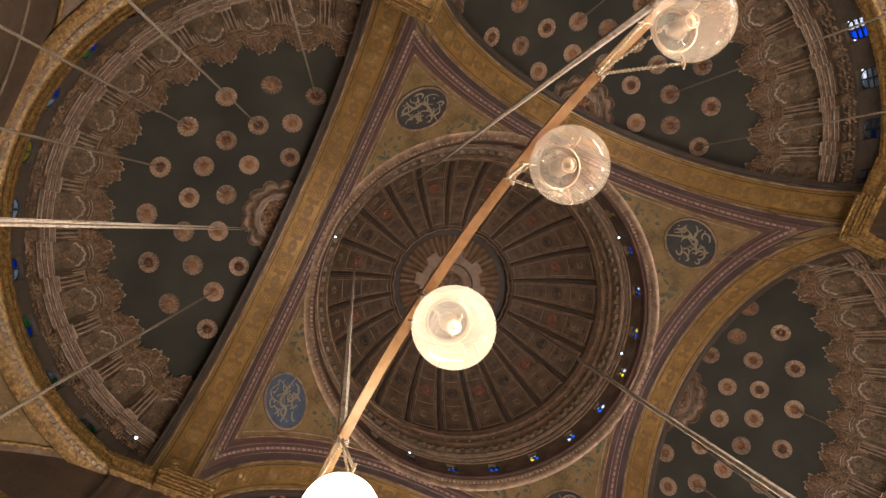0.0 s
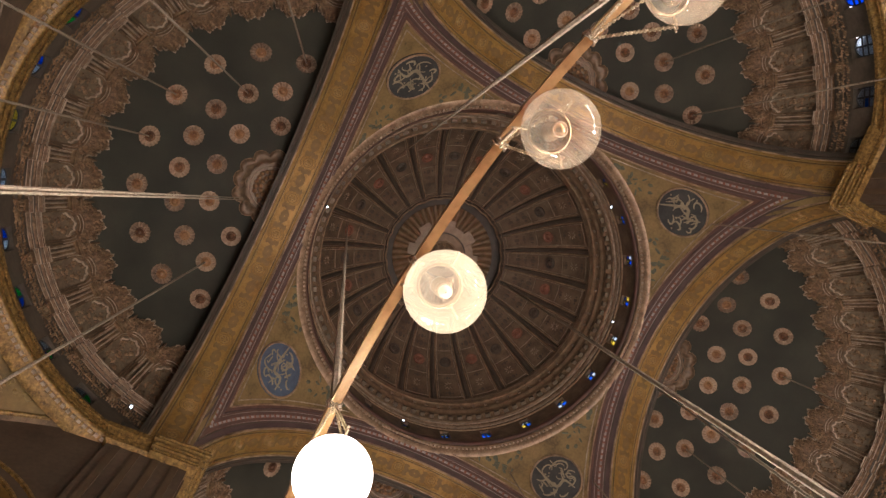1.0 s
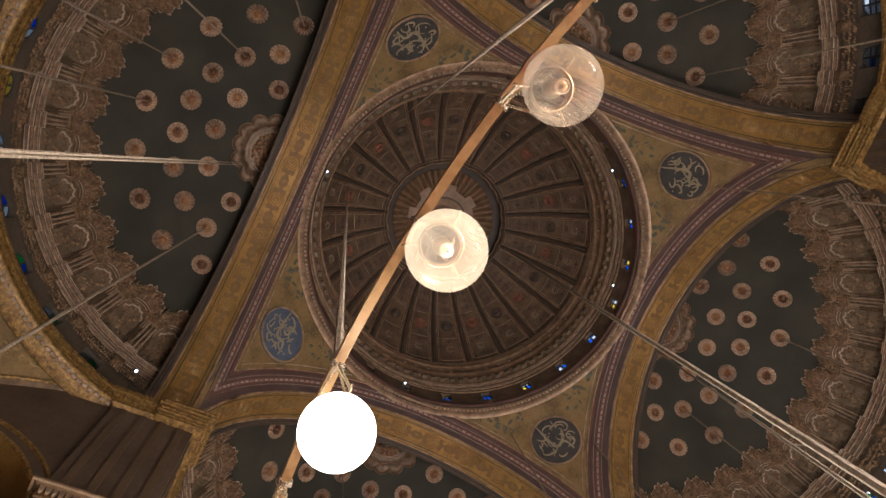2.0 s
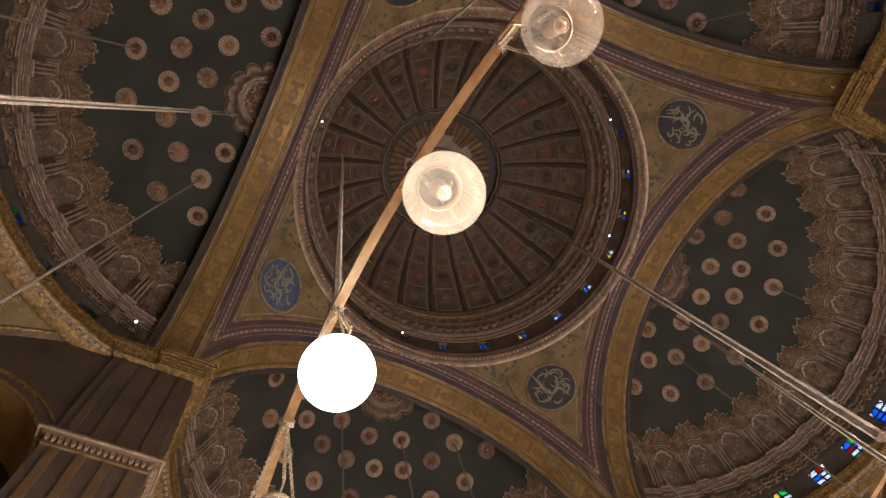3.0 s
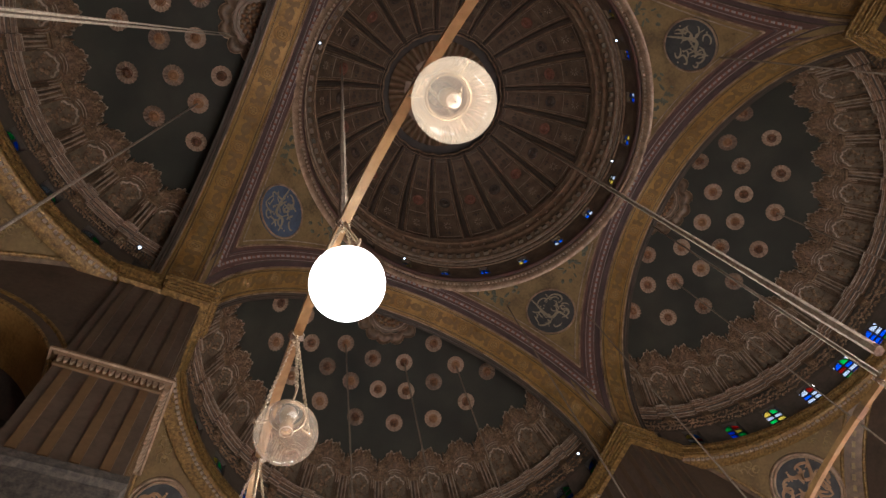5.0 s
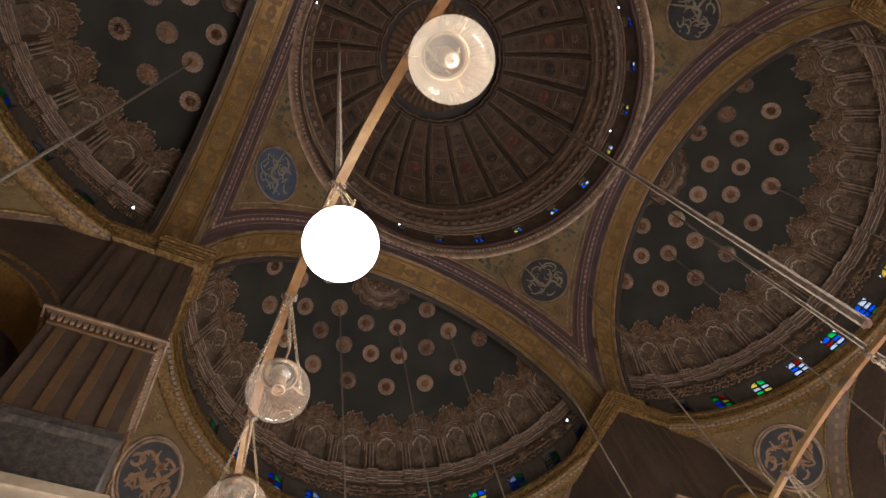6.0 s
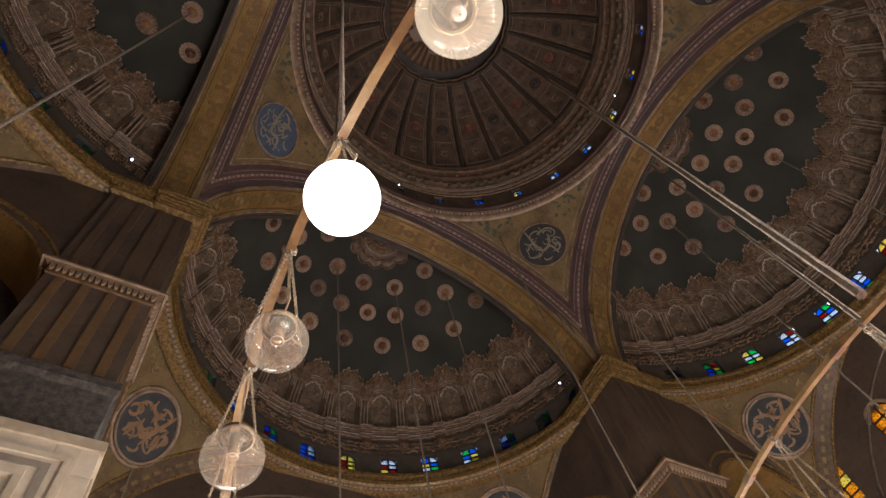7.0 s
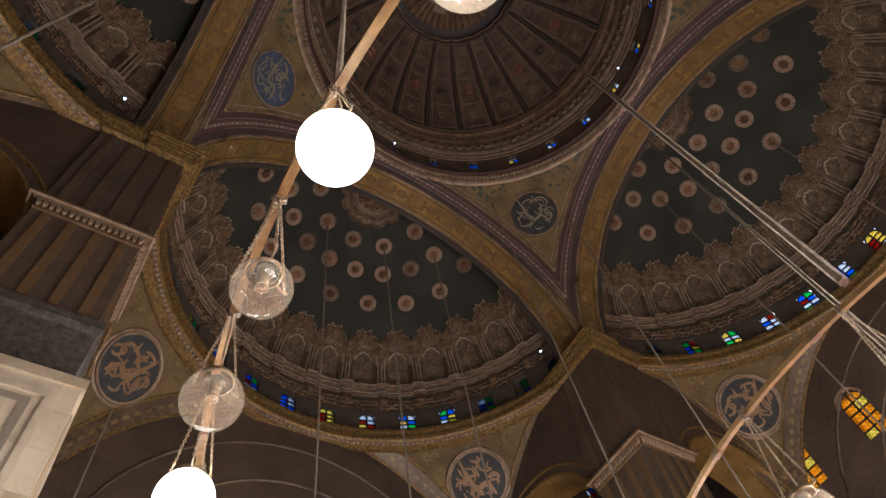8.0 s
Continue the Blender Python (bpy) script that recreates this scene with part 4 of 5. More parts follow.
part("crown_inner_edge", tube([crown(-PI / 2 + PI * k / 120, 1.4 + 0.1 * abs(math.sin(6.5 * PI * k / 120)), 0.12) for k in range(121)], 0.035, 5), M_PETAL, semi)
part("crown_band", tube([crown(-PI / 2 + PI * k / 40, 1.22, 0.12) for k in range(41)], 0.03, 5), M_PALE, semi, "thin pale half ring")
part("crown_field", grid(lambda u, v: crown(-PI / 2 + PI * u, 1.45 * (1 - v), 0.03), 30, 4), M_FLOWER_RIM, semi)
pieces = []
rnd = random.Random(31)
for q, n, sz in ((0.98, 11, 0.14), (0.68, 8, 0.15), (0.38, 5, 0.15), (0.12, 2, 0.13)):
    for k in range(n):
        c = crown(-PI / 2 + PI * (k + 0.5) / n, q * rnd.uniform(0.95, 1.05), 0.08)
        pieces.append(ball(c, sz, sz, sz * 0.7, 8, 4))
part("crown_fruit", join(pieces), M_FRUIT, semi, "russet gilt bosses", True)

# pendentives of the bay, with their roundels and arches
BH, BZ = 11.5, 16.55
BR = math.hypot(BH, BH)


def bay_vines(s):
    """Curling vine strokes over the bay's pendentive, clear of its roundel."""
    rnd = random.Random(50 + s)
    out = []
    for k in range(260):
        a = rnd.uniform(0.12, PI / 2 - 0.12)
        r1 = 10.5 / max(math.cos(a), math.sin(a))
        r = rnd.uniform(11.35, max(11.4, r1 - 0.2))
        x, y = r * math.sin(a), r * math.cos(a)
        if r1 < 11.6 or math.hypot(x - 9.45, y - 9.45) < 1.95:
            continue
        c0 = Vector((x, y, BZ + math.sqrt(BR ** 2 - r * r)))
        turn = frame_at((0, 0, 0), Vector((0, 0, BZ)) - c0, (0, 0, 1)).to_3x3()
        b0, q, d = rnd.uniform(0, 6.3), rnd.uniform(0.12, 0.24), rnd.choice((-1, 1))
        pts = [c0 + turn @ Vector((q * (1 - 0.06 * j) * math.cos(b0 + d * 0.5 * j), q * (1 - 0.06 * j) * math.sin(b0 + d * 0.5 * j), 0.01)) for j in range(9)]
        out.append(tube([(s * p.x, S + p.y, p.z) for p in pts], [0.018 + 0.004 * j for j in range(9)], 4))
        p = pts[-1]
        out.append(ball((s * p.x, S + p.y, p.z), 0.07, 0.07, 0.06, 5, 2))
    return out


for s in (-1, 1):
    f = part("bay_pendentive", moved(pend(BR, BZ, 11.2, BH, 0), lambda x, y, z: (s * x, S + y, z)), M_BAY, semi, "aged ochre painted bay pendentive", True)
    part("bay_vines", join(bay_vines(s)), M_VINE, semi, "gilt vine scrolls")
    for c, lift in ((BH - 0.05, 0.03), (BH - 0.75, 0.03)):
        rr = math.sqrt((BR - lift) ** 2 - c * c)
        pts = [(math.sin(a) * rr, S + c, BZ + math.cos(a) * rr) for a in [math.asin(c / rr) * k / 60 for k in range(61)] if BZ + math.cos(a) * rr < 27.5]
        part("bay_moulding", tube([(s * x, y, z) for x, y, z in pts], 0.09, 6), M_CARVED, semi, "", True)
        part("bay_moulding", tube([(s * (y - S), S + x, z) for x, y, z in pts], 0.09, 6), M_CARVED, semi, "", True)

    def bay_band(u, v):
        c = BH - 0.05 - 0.7 * v
        rr = math.sqrt((BR - 0.04) ** 2 - c * c)
        a0, a1 = math.acos(min(1, (27.5 - BZ) / rr)), math.asin(c / rr)
        a = a0 + (a1 - a0) * u
        return math.sin(a) * rr, c, BZ + math.cos(a) * rr
    part("bay_band", moved(grid(bay_band, 40, 3), lambda x, y, z: (s * x, S + y, z)), M_FLOWER_RIM, semi, "russet gilt band", True)
    part("bay_band", moved(grid(bay_band, 40, 3), lambda x, y, z: (s * y, S + x, z)), M_FLOWER_RIM, semi, "russet gilt band", True)
    rr = math.sqrt((BR - 0.05) ** 2 - 11.1 ** 2)
    pieces = []
    for swap in (0, 1):
        for k in range(26):
            a = math.asin(11.1 / rr) * (k + 0.5) / 26
            place = Vector((math.sin(a) * rr, 11.1, BZ + math.cos(a) * rr))
            if place.z > 27.4:
                continue
            t = frame_at((0, 0, 0), Vector((0, 0, BZ)) - place, (math.cos(a), 0, -math.sin(a)))
            b = moved(box(-0.08, -0.15, -0.02, 0.08, 0.15, 0.05), lambda x, y, z: tuple(t @ Vector((x, y, z)) + place))
            pieces.append(moved(b, (lambda x, y, z: (s * y, S + x, z)) if swap else (lambda x, y, z: (s * x, S + y, z))))
    part("bay_dentils", join(pieces), M_VINE, semi, "row of gilt blocks")
    place = Vector((s * 9.45, S + 9.45, BZ + math.sqrt(BR ** 2 - 2 * 9.45 ** 2)))
    roundel(semi, frame_at(place, Vector((0, S, BZ)) - place, (0, 0, 1)), 1.6, M_INK, 40 + s, "round black painted panel with a thick moulded rim", M_STROKE_RED, 1.7)
    part("roundel_rim", moved(join([ring_flat(1.7, 0.11, 40), ring_flat(1.52, 0.04, 40)]), lambda x, y, z: tuple(frame_at(place, Vector((0, S, BZ)) - place, (0, 0, 1)) @ Vector((x, y, z + 0.12)))), M_MOULD, semi, "thick moulded rim", True)
# end wall with its big blind arch, and the lunette windows
wall_bits = [box(-11.6, WALL, 0, 11.6, WALL + 0.5, 15.0), box(-11.6, WALL, 26.6, 11.6, WALL + 0.5, 28.3)]
part("end_wall_base", wall_bits[0], M_STONE, semi)
part("end_wall_head", wall_bits[1], M_STONE, semi)
part("wall_arch", join([tube([(q * math.cos(PI * k / 48), WALL - 0.05, BZ + q * math.sin(PI * k / 48)) for k in range(49)], w, 6) for q, w in ((9.6, 0.06), (7.4, 0.07))]), M_BROWN, semi, "faint brown lines of a blind arch", True)
# side walls with an arch open to the corner
for s in (-1, 1):
    cy, q, z0 = 18.1, 4.15, 19.6

    def side(u, v):
        a = PI * u
        y, z = cy - q * math.cos(a), z0 + q * math.sin(a)
        yy, zz = cy - 4.4 * max(-1, min(1, 1.5 * math.cos(a))), min(28.3, z0 + 8.8 * math.sin(a) * 1.3)
        return s * 10.95, y + (yy - y) * v, z + (zz - z) * v
    part("side_wall", grid(side, 32, 2), M_STONE, semi)
    part("side_soffit", grid(lambda u, v: (s * (10.95 + 2.2 * v), cy - q * math.cos(PI * u), z0 + q * math.sin(PI * u)), 32, 3), M_GOLD, semi, "gilt painted arch underside", True)
    part("side_bead", join([tube([(s * 10.93, cy - r * math.cos(PI * k / 32), z0 + r * math.sin(PI * k / 32)) for k in range(33)], 0.08, 5) for r in (4.2, 4.7)]), M_CARVED, semi)
    part("side_back", grid(lambda u, v: (s * (13.1), max(13.7, cy - (q + 4 * v) * math.cos(PI * u)), z0 + (q + 4.2 * v) * math.sin(PI * u)), 32, 1), M_STONE, semi)
for k in (1, 2, 3):
    bay = copy_thing(semi, TURNS[k])
    bay.name = "semi_dome_%d" % (k + 1)
    if k == 2:
        # this bay's windows are nearly clear
        rnd = random.Random(15)
        for o in bay.children_recursive:
            if o.name.split(".")[0] == "pane":
                o.material_slots[0].link = "OBJECT"
                o.material_slots[0].material = rnd.choice((M_PANES[4],) * 6 + (M_PANES[0],))

# the middle of each end wall: three are blind, one has tall amber windows
WIN_X = (-9.87, -5.83, -1.8, 2.23, 6.26)
edges = [-11.6] + [x + d for x in WIN_X for d in (-0.64, 0.64)] + [11.6]
for k in range(4):
    wall = thing("wall_%d" % (k + 1), "brown painted end wall with tall amber windows" if k == 3 else "plain brown painted end wall", "wall", "end walls", "structure", TURNS[k])
    if k != 3:
        part("wall_field", box(-11.6, WALL, 15.0, 11.6, WALL + 0.5, 26.6), M_STONE, wall)
        continue
    for i in range(0, len(edges), 2):
        part("wall_field", box(edges[i], WALL, 15.0, edges[i + 1], WALL + 0.5, 26.6), M_STONE, wall)
    for i, x in enumerate(WIN_X):
        for z0, z1 in ((15.0, 21.4), (24.15, 26.6)):
            part("wall_panel", box(x - 0.64, WALL, z0, x + 0.64, WALL + 0.5, z1), M_STONE, wall)
        window_unit("lunette_window", 60 + i, 1.25, 2.1, 4, 2, wall, Matrix.Translation((x, WALL + 0.2, 21.4)), "tall arched amber glass window", [M_AMBER, M_AMBER, M_AMBER, M_PANES[2]])
        part("window_surround", tube([(x + 0.72 * math.cos(PI * j / 12), WALL - 0.03, 23.5 + 0.72 * math.sin(PI * j / 12)) for j in range(13)], 0.1, 5), M_MOULD, wall)

# corners behind the piers
for k in range(4):
    corner = thing("corner_vault_%d" % (k + 1), "dim painted corner vault with plain outer walls", "vault", "corner vaults", "structure", TURNS[k])
    part("vault", grid(lambda u, v: (11.0 + 11.7 * u, 11.0 + 11.7 * v, 32.2 + 3.0 * math.sin(PI * u) * math.sin(PI * v)), 12, 12), M_STONE, corner, "", True)
    part("outer_wall", box(WALL, 11.6, 0, WALL + 0.5, WALL, 33), M_STONE, corner)
    if k != 0:
        part("outer_wall", box(11.6, WALL, 0, WALL + 0.5, WALL + 0.5, 33), M_STONE, corner)
        continue
    for x0, x1, z0, z1 in ((11.6, 18.2, 0, 33), (18.2, 22.9, 0, 29.2), (18.2, 22.9, 31.2, 33), (19.2, 20.7, 29.2, 31.2), (21.7, 22.9, 29.2, 31.2)):
        part("outer_wall", box(x0, WALL, z0, x1, WALL + 0.5, z1), M_STONE, corner)
    for j, x in enumerate((18.7, 21.2)):
        window_unit("window", 80 + j, 1.0, 1.5, 3, 2, corner, Matrix.Translation((x, WALL + 0.2, 29.2)), "arched window of coloured glass panes")

# ---- piers ----
P0, P1 = 10.75, 13.9
pier = thing("pier", "square pier, veined alabaster below, painted panels and gilt cornice above", "pier", "piers", "structure")
part("core", box(P0, P0, 0, P1, P1, 28.3), M_STONE, pier)


def ring_of(z_profile, inner):
    """A cornice that runs round the pier: (out, z) steps swept round its square."""
    vs, fs = [], []
    for out, z in z_profile:
        a, b = P0 - out, P1 + out
        vs += [(a, a, z), (b, a, z), (b, b, z), (a, b, z)]
    for j in range(len(z_profile) - 1):
        fs += [(4 * j + i, 4 * j + (i + 1) % 4, 4 * j + 4 + (i + 1) % 4, 4 * j + 4 + i) for i in range(4)]
    return vs, fs


part("gold_cornice", ring_of([(0.0, 27.2), (0.16, 27.3), (0.2, 27.5), (0.14, 27.6), (0.34, 27.95), (0.38, 28.2), (0.3, 28.3), (0.0, 28.42)], 0), M_CARVED, pier, "carved gilt cornice")
part("lower_cornice_edge", ring_of([(0.24, 20.93), (0.31, 20.94), (0.31, 21.02), (0.24, 21.03)], 0), M_MOULD, pier, "thin gilt cornice edge")
part("lower_cornice", ring_of([(0.0, 20.5), (0.05, 20.55), (0.05, 20.85), (0.22, 20.95), (0.27, 21.12), (0.2, 21.2), (0.0, 21.28)], 0), M_STRIP, pier, "pale moulded cornice")
for out, z0, z1 in ((0.3, 27.2, 27.5), (0.42, 27.5, 27.85), (0.56, 27.85, 28.2), (0.5, 28.2, 28.34)):
    block = join([box(P0 - out, P0 - out, z0, P0 + 1.5 + out * 0.3, P0 + 0.02, z1), box(P0 - out, P0 + 0.02, z0, P0 + 0.02, P0 + 1.5 + out * 0.3, z1)])
    part("cornice_break", block, M_CARVED, pier, "carved gilt block breaking forward at the corner")
leaf_row = []
rnd = random.Random(91)
for k in range(26):
    q = P0 - 0.5 + 2.0 * k / 25
    for face in (0, 1):
        for out, z, sz in ((0.45, 27.66, 0.09), (0.58, 28.02, 0.1), (0.33, 27.35, 0.07)):
            c = (q, P0 - out, z + rnd.uniform(-0.04, 0.04))
            leaf_row.append(ball((c[1], c[0], c[2]) if face else c, sz * 0.8, sz * 0.8, sz, 5, 3))
part("leaf_carving", join(leaf_row), M_CARVED, pier, "small gilt carved leaves")
dentil = None
for face in range(2):
    for k in range(17):
        q = P0 + 0.06 + (P1 - P0 - 0.12) * k / 16
        m = Matrix.Translation((q, P0 - 0.12, 20.75)) if face == 0 else Matrix.Translation((P0 - 0.12, q, 20.75)) @ pose(0, 0, 0, 0, 0, 90)
        if dentil is None:
            dentil = part("dentil", ([(-0.085, -0.1, 0.12), (0.085, -0.1, 0.12), (0.085, 0.07, 0.12), (-0.085, 0.07, 0.12), (-0.02, -0.02, -0.16), (0.02, -0.02, -0.16), (0.02, 0.07, -0.16), (-0.02, 0.07, -0.16)], [(0, 1, 2, 3), (4, 7, 6, 5), (0, 4, 5, 1), (1, 5, 6, 2), (2, 6, 7, 3), (3, 7, 4, 0)]), M_MOULD, pier)
            dentil.matrix_basis = m
        else:
            share(dentil, m)
strip = None
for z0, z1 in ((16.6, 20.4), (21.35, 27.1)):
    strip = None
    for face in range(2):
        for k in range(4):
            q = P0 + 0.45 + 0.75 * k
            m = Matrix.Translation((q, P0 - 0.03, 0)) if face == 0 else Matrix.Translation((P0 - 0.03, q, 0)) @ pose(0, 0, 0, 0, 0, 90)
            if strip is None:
                # lit tan for the low strips, shaded copy for the high ones
                strip = part("pilaster_strip", box(-0.13, -0.04, z0, 0.13, 0.04, z1), M_STRIP if z0 < 20 else M_STRIP_SHADED, pier, "tan painted upright strip")
                strip.matrix_basis = m
            else:
                share(strip, m)
part("frieze", ring_of([(0.0, 14.0), (0.1, 14.05), (0.12, 15.9), (0.22, 16.1), (0.2, 16.4), (0.0, 16.5)], 0), M_FRIEZE, pier, "grey carved frieze")
# alabaster blocks
rnd = random.Random(5)
block = {}
for row in range(13):
    z0 = 0.02 + row * 1.08
    for face in range(2):
        x = P0 - 0.4
        while x < P1 + 0.3:
            w = min(rnd.choice((0.9, 1.15, 1.4)), P1 + 0.4 - x)
            if w > 0.25:
                b = box(x + 0.006, P0 - 0.4, z0, x + w - 0.006, P0 + 0.01, z0 + 1.07)
                if face:
                    b = ([(v[1], v[0] if v[0] > P0 - 0.1 else P0 + 0.0, v[2]) for v in b[0]], b[1])
                part("alabaster_block", b, M_MARBLE, pier)
            x += w
for face in range(2):
    for z0 in (1.0, 5.3, 9.5):
        for n_frame, (inset, out, mat) in enumerate(((0.25, 0.05, M_MARBLE), (0.62, 0.03, M_SLAB), (1.0, 0.06, M_MARBLE))):
            x0, x1, za, zb = P0 - 0.2 + inset, P1 + 0.2 - inset, z0 + inset * 0.8, z0 + 4.1 - inset * 0.8
            b = join([box(a0, P0 - 0.4 - out, b0, a1, P0 - 0.39, b1) for a0, a1, b0, b1 in ((x0, x1, za, za + 0.18), (x0, x1, zb - 0.18, zb), (x0, x0 + 0.18, za + 0.18, zb - 0.18), (x1 - 0.18, x1, za + 0.18, zb - 0.18))])
            if face:
                b = ([(v[1], v[0], v[2]) for v in b[0]], b[1])
            part("panel_frame", b, mat, pier, "raised alabaster panel frame" if mat is M_MARBLE else "greyer inlaid stone frame")
    b = box(P0 - 0.46, P0 - 0.47, 13.72, P1 + 0.4, P0 - 0.3, 14.02)
    part("top_moulding", ([(v[1], v[0], v[2]) for v in b[0]], b[1]) if face else b, M_MARBLE, pier)
for k in (1, 2, 3):
    copy_thing(pier, TURNS[k])

# ---- chandelier ----
RB, CB, ZB = 9.601, (0.128, -0.347), 5.403
RI, CI, ZI = 5.6, (0.65, -0.75), 5.6


def at_ring(az, r, z):
    """Azimuth from -x towards +y, in degrees."""
    return Vector((-r * math.cos(radians(az)), r * math.sin(radians(az)), z))


def ring_bar(name, r, w, h, c, z, label):
    """A wooden ring in butted lengths, with a flat strap at each joint."""
    ob = thing(name, label, "chandelier ring", "chandelier rings")
    seg = part("bar", arcbox(r - w / 2, r + w / 2, -h / 2, h / 2, 0.02, 14.98, 12), M_WOOD, ob, "pale varnished wooden bar")
    seg.matrix_basis = Matrix.Translation((*c, z))
    strap = part("strap", arcbox(r - w / 2 - 0.006, r + w / 2 + 0.006, -h / 2 - 0.006, h / 2 + 0.006, -0.35 * 9 / r, 0.35 * 9 / r, 1), M_CAP, ob, "dull brass strap")
    strap.matrix_basis = Matrix.Translation((*c, z))
    for k in range(1, 24):
        share(seg, Matrix.Translation((*c, z)) @ pose(0, 0, 0, 0, 0, -15 * k))
        share(strap, Matrix.Translation((*c, z)) @ pose(0, 0, 0, 0, 0, -15 * k))
    return ob


outer = ring_bar("chandelier_ring", RB, 0.06, 0.062, CB, ZB, "large round wooden chandelier ring hung on ropes")
inner = ring_bar("chandelier_ring", RI, 0.046, 0.05, CI, ZI, "smaller round wooden chandelier ring hung on ropes")


def chain_bits(a, b, n, r=0.0038):
    """Links along the line from a to b."""
    a, b = Vector(a), Vector(b)
    d = (b - a) / n
    out = []
    for k in range(n):
        c = a + d * (k + 0.5)
        t = frame_at((0, 0, 0), d, (1, 0.2, 0)).to_3x3() @ Matrix.Rotation(PI / 2 * (k % 2), 3, "Z")
        out.append(tube([c + t @ Vector((0.0085 * math.cos(q), 0, d.length * 0.62 * math.sin(q))) for q in [2 * PI * j / 8 for j in range(8)]], r, 4, True))
    return out


def globe_lamp(kind, zc, r, lit=None):
    """A glass globe on three chains below the ring; its origin is at the ring, its globe zc below."""
    lamp = thing("globe_lamp", {"clear": "clear dusty glass globe lamp on brass chains", "small": "small clear dusty glass globe lamp on brass chains", "frost": "warm glowing frosted globe lamp on brass chains", "lit": "bright white lit globe lamp on brass chains"}[kind], "lamp", "globe lamps of the chandelier")
    prof = [(r * math.sin(a), zc - r * math.cos(a)) for a in [0.01 + (PI - 0.55) * k / 28 for k in range(29)]]
    neck = r * math.sin(0.54)
    if kind == "lit":
        part("globe", lathe(prof + [(neck * 0.95, zc + r * 0.9)], n=36), lit or M_LIT, lamp, "glowing white globe", True)
    else:
        g = part("globe", lathe(prof + [(neck, zc + r * 0.87), (neck * 0.98, zc + r * 0.93), (neck * 1.08, zc + r * 0.95)], n=44), M_FROST if kind == "frost" else M_CLEAR, lamp, "", True)
        g.visible_shadow = False
        part("socket", lathe([(0.012, zc + 0.03), (0.03, zc + 0.03), (0.034, zc + 0.05), (0.03, zc + 0.1), (0.042, zc + 0.12), (0.042, zc + 0.17), (0.02, zc + 0.2)], n=16), M_CAP, lamp, "", True)
        bulb = part("bulb", lathe([(0.004, zc - 0.03), (0.015, zc - 0.028), (0.027, zc - 0.012), (0.03, zc + 0.008), (0.022, zc + 0.035)], n=16), M_GLOW if kind == "frost" else M_CLEAR, lamp, "", True)
        part("bulb_rim", tube([(0.031 * math.cos(q), 0.031 * math.sin(q), zc + 0.004) for q in [2 * PI * j / 18 for j in range(18)]], 0.004, 5, True), M_OFFBULB, bulb, "pale glass rim")
        part("pull_chain", join(chain_bits((0.05, 0.02, zc + 0.17), (0.02, -0.06, zc + r * 0.55), 9, 0.004)), M_CHAIN, lamp)
    part("collar", lathe([(neck * 1.06, zc + r * 0.8), (neck * 1.16, zc + r * 0.83), (neck * 1.16, zc + r * 0.98), (neck * 1.0, zc + r * 1.06), (neck * 0.92, zc + r * 1.04)], n=28), M_CAP, lamp, "dull brass collar", True)
    for k in range(3):
        a = 2 * PI * k / 3 + 0.5
        ca, sa = math.cos(a), math.sin(a)
        foot = (0.15 * ca, 0.15 * sa, zc + r * 1.02)
        part("chain", join(chain_bits(foot, (0.015 * ca, 0.015 * sa, -0.07), 36)), M_CHAIN, lamp)
        hook = [(neck * 1.1 * ca, neck * 1.1 * sa, zc + r * 0.9), (0.13 * ca, 0.13 * sa, zc + r * 0.86), (0.165 * ca, 0.165 * sa, zc + r * 0.88), (0.175 * ca, 0.175 * sa, zc + r * 0.96), foot, (0.14 * ca, 0.14 * sa, zc + r * 0.97)]
        part("hook", tube(hook, 0.006, 5), M_CHAIN, lamp)
    part("eye_ring", tube([(0, 0.03 * math.cos(q), -0.08 + 0.035 * math.sin(q)) for q in [2 * PI * j / 10 for j in range(10)]], 0.007, 5, True), M_CHAIN, lamp)
    part("lashing", join([tube([((0.042 + 0.003 * w) * math.cos(q), 0.013 * (w - 1) + 0.006 * math.sin(3 * q + w), 0.044 * math.sin(q)) for q in [2 * PI * j / 16 for j in range(16)]], 0.007, 5, True) for w in range(3)]), M_ROPE, lamp, "wound rope lashing")
    return lamp


rnd = random.Random(3)
lights = []
# the lamps that hang nearest: kind, azimuth, drop, radius
NEAR = [("clear", -18.18, -1.094, 0.178), ("clear", -13.25, -1.079, 0.17), ("frost", -8.19, -1.068, 0.179), ("lit", -2.43, -0.962, 0.178), ("small", 2.31, -1.042, 0.155), ("clear", 7.87, -0.876, 0.18), ("lit", 11.52, -1.069, 0.176)]
for kind, az, drop, r in NEAR:
    lamp = globe_lamp(kind, drop, r)
    place = at_ring(az, RB, ZB) + Vector((*CB, 0))
    lamp.matrix_basis = Matrix.Translation(place) @ pose(0, 0, 0, 0, 0, -az)
    if kind == "lit":
        lights.append((place + Vector((0, 0, drop)), 25))
FAR = {k: globe_lamp(k, -1.05, 0.178, M_BRIGHT) for k in ("clear", "frost", "lit")}
placed = set()


def put_lamp(kind, az, r, c, z):
    place = at_ring(az, r, z) + Vector((*c, 0))
    m = Matrix.Translation(place) @ pose(0, 0, 0, 0, 0, -az)
    if kind in placed:
        copy_thing(FAR[kind], m)
    else:
        placed.add(kind)
        FAR[kind].matrix_basis = m
    return place + Vector((0, 0, -1.05))


def wattage(place):
    """Watts of an added far light, cut past x = 2 to darken the east bays."""
    return 1560 * (0.36 if place.x > 2 else 1.0)


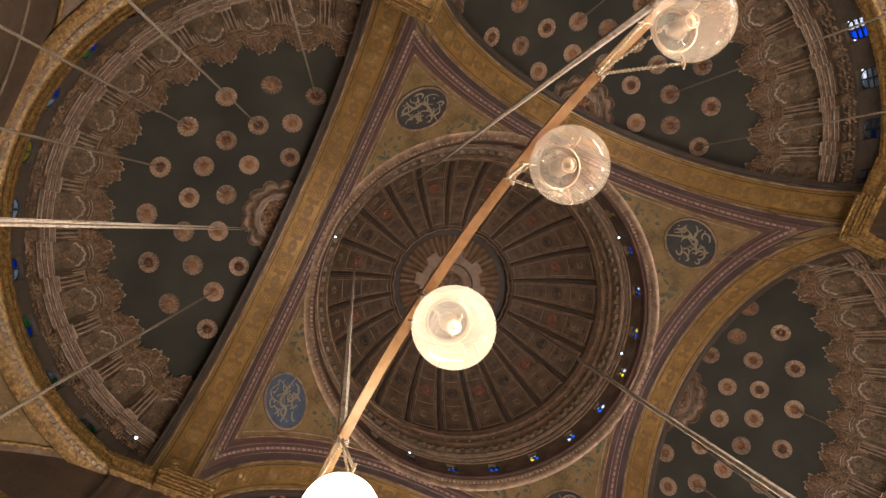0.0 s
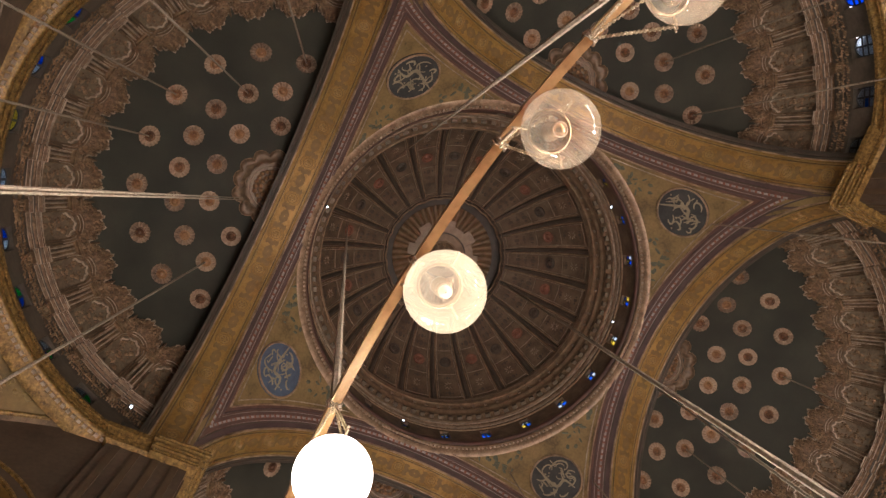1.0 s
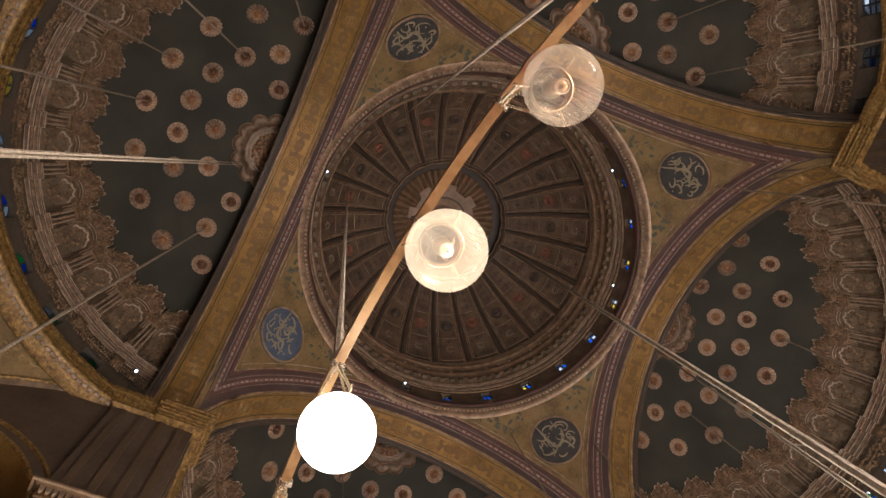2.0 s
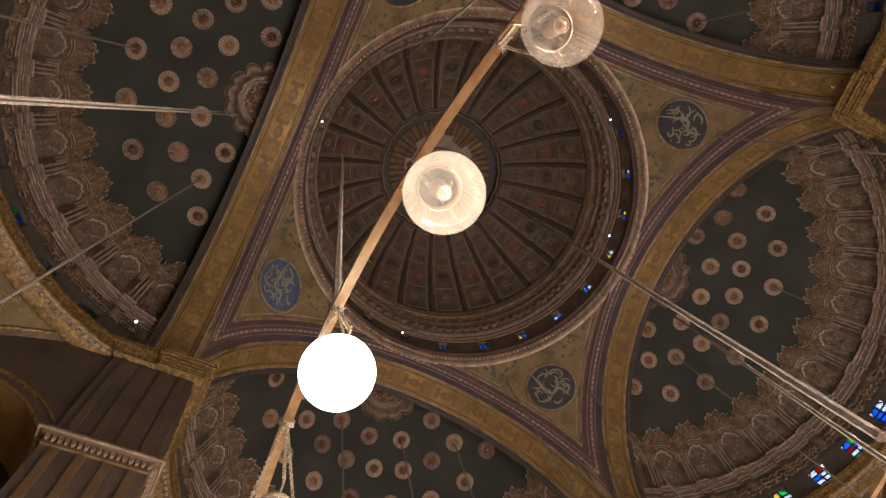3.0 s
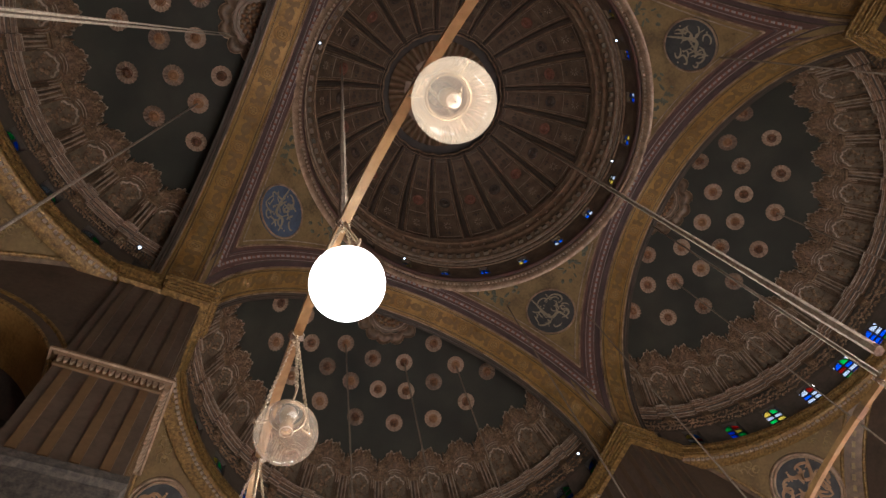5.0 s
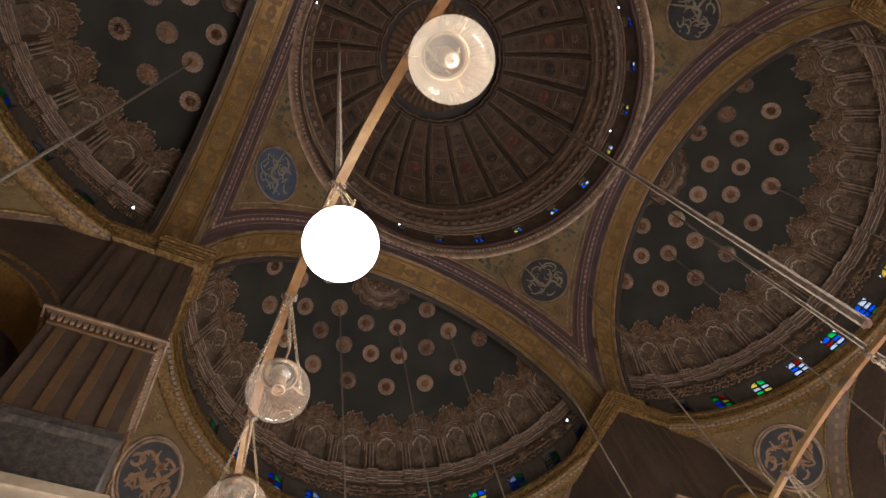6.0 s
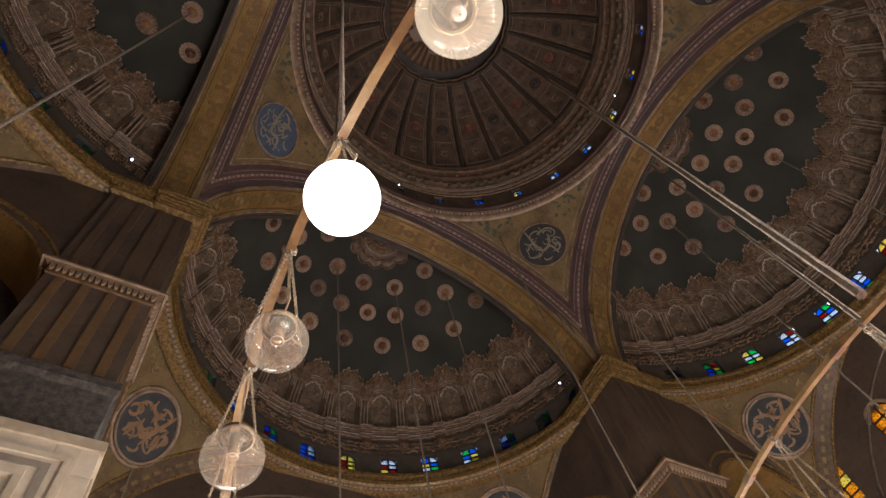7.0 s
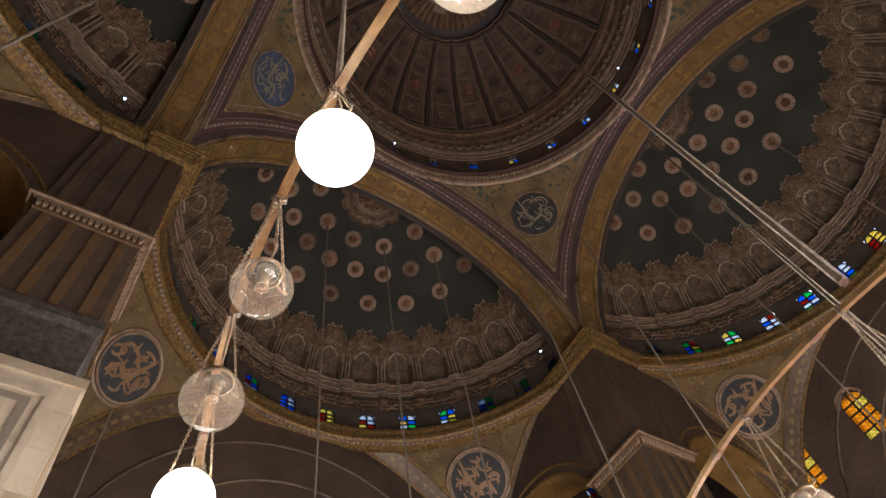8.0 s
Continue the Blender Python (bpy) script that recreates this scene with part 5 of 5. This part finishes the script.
for k in range(63):
    az = 16.9 + 5.14 * k
    bright = k % 4 == 2 and 4 < k < 56
    place = put_lamp("frost" if bright else rnd.choice(("clear", "frost", "lit", "lit")), az, RB, CB, ZB)
    if bright:
        lights.append((place, wattage(place)))
for k in range(28):
    bright = k in (6, 9, 13, 17, 20, 23)
    place = put_lamp("frost" if bright else "clear" if k < 6 or k > 23 else rnd.choice(("clear", "frost", "lit")), -3.0 + 360 / 28 * k, RI, CI, ZI)
    if bright:
        lights.append((place, wattage(place)))
# The strong far lights sit in unseen globes to brighten the vaults.
for place, watts in lights:
    lamp = new("bulb_light", bpy.data.lights.new("bulb_light", "POINT"))
    lamp.data.energy, lamp.data.color, lamp.data.shadow_soft_size = watts, ((1, 0.88, 0.7) if watts < 100 else (1, 0.945, 0.885)), 0.19
    lamp.location = place


# ---- ropes ----
def rope(a, b, r, label="long taut dusty suspension rope", sag=0.0, n=40):
    a, b = Vector(a), Vector(b)
    pts = [a + (b - a) * (k / n) - Vector((0, 0, sag * 4 * (k / n) * (1 - k / n))) for k in range(n + 1)]
    ob = part("rope", tube(pts, r, 6), M_ROPE)
    return tagged(ob, label, "rope", "suspension ropes")


rope((-8.848, -3.894, 5.43), (-7.12, -5.3, 47), 0.03)
rope((-9.465, -0.755, 5.43), (-8.4, 0.38, 47), 0.03)
rope((-12.0, -0.98, 5.0), (-14.0, 0.84, 34), 0.022)
rope((-11.95, -1.03, 5.0), (-13.9, 0.7, 34), 0.016, sag=0.1)
rope((-5.12, -1.26, 5.62), (5.54, 0.05, 54.00), 0.045)
rope((-4.49, -1.01, 5.20), (18.79, 2.30, 50.00), 0.03)


def cable(x, y, z0, z1, r=0.044):
    ob = part("lamp_cable", tube([(x, y, z0), (x, y, (z0 + z1) / 2), (x, y, z1)], r, 6), M_ROPE)
    tagged(ob, "thin dusty lamp cable hanging from the painted vault", "cable", "hanging lamp cables")


# cables from the rosettes of the vaults: turn of the bay, elevation and azimuth of the rosette
for turn, el, az in ((1, 48.1, -18), (1, 58.4, -41.4), (1, 48.2, 0), (1, 52.5, -69.6), (1, 60.1, 57.9), (0, 66.2, -24.6), (0, 66.2, 24.6), (3, 58.4, -41.4), (3, 48.1, 18), (2, 57.5, 24.6), (2, 58.4, -41.4), (2, 52.5, -69.6), (2, 48.1, -18), (0, 60.1, 57.9)):
    p = TURNS[turn] @ on_dome(az, el)
    cable(p.x, p.y, 7.0, p.z - 0.1)
cable(-9.30, 21.51, 7.0, 25.0)
cable(6.40, 9.74, 9.0, 38.85)
cable(10.60, 7.84, 9.0, 41.0)
cable(10.12, -8.72, 9.0, 36.5)


# small floodlights on the ledges
M_FLOOD = emitter("lit_floodlight_lens", (0.62, 0.78, 1.0), 3.0)
flood = None
for x, y, z in ((-10.08, -0.36, 39.65), (6.43, -7.85, 41.93), (10.09, -1.10, 42.20), (-0.23, 10.15, 41.82), (-13.80, 9.66, 28.45), (9.24, 12.80, 28.45)):
    aim = frame_at((x, y, z), Vector((-x * 0.3, -y * 0.3, 0)) + Vector((0, 0, -8)), (1, 0.3, 0))
    if flood is None:
        flood = thing("floodlight", "small lit floodlight on the moulded ledge", "lamp", "ledge floodlights", "", aim)
        part("housing", lathe([(0.02, -0.2), (0.08, -0.18), (0.09, -0.05), (0.09, 0.015), (0.062, 0.015)], n=12), M_LEAD, flood)
        part("lens", lathe([(0.005, 0.02), (0.04, 0.017), (0.062, 0.0)], n=12), M_FLOOD, flood, "glowing bluish lens")
        part("bracket", tube([(0, 0.13, -0.05), (0, 0.2, -0.2), (0, 0.15, -0.5), (0, 0.0, -0.6)], 0.02, 5), M_LEAD, flood)
    else:
        copy_thing(flood, aim)
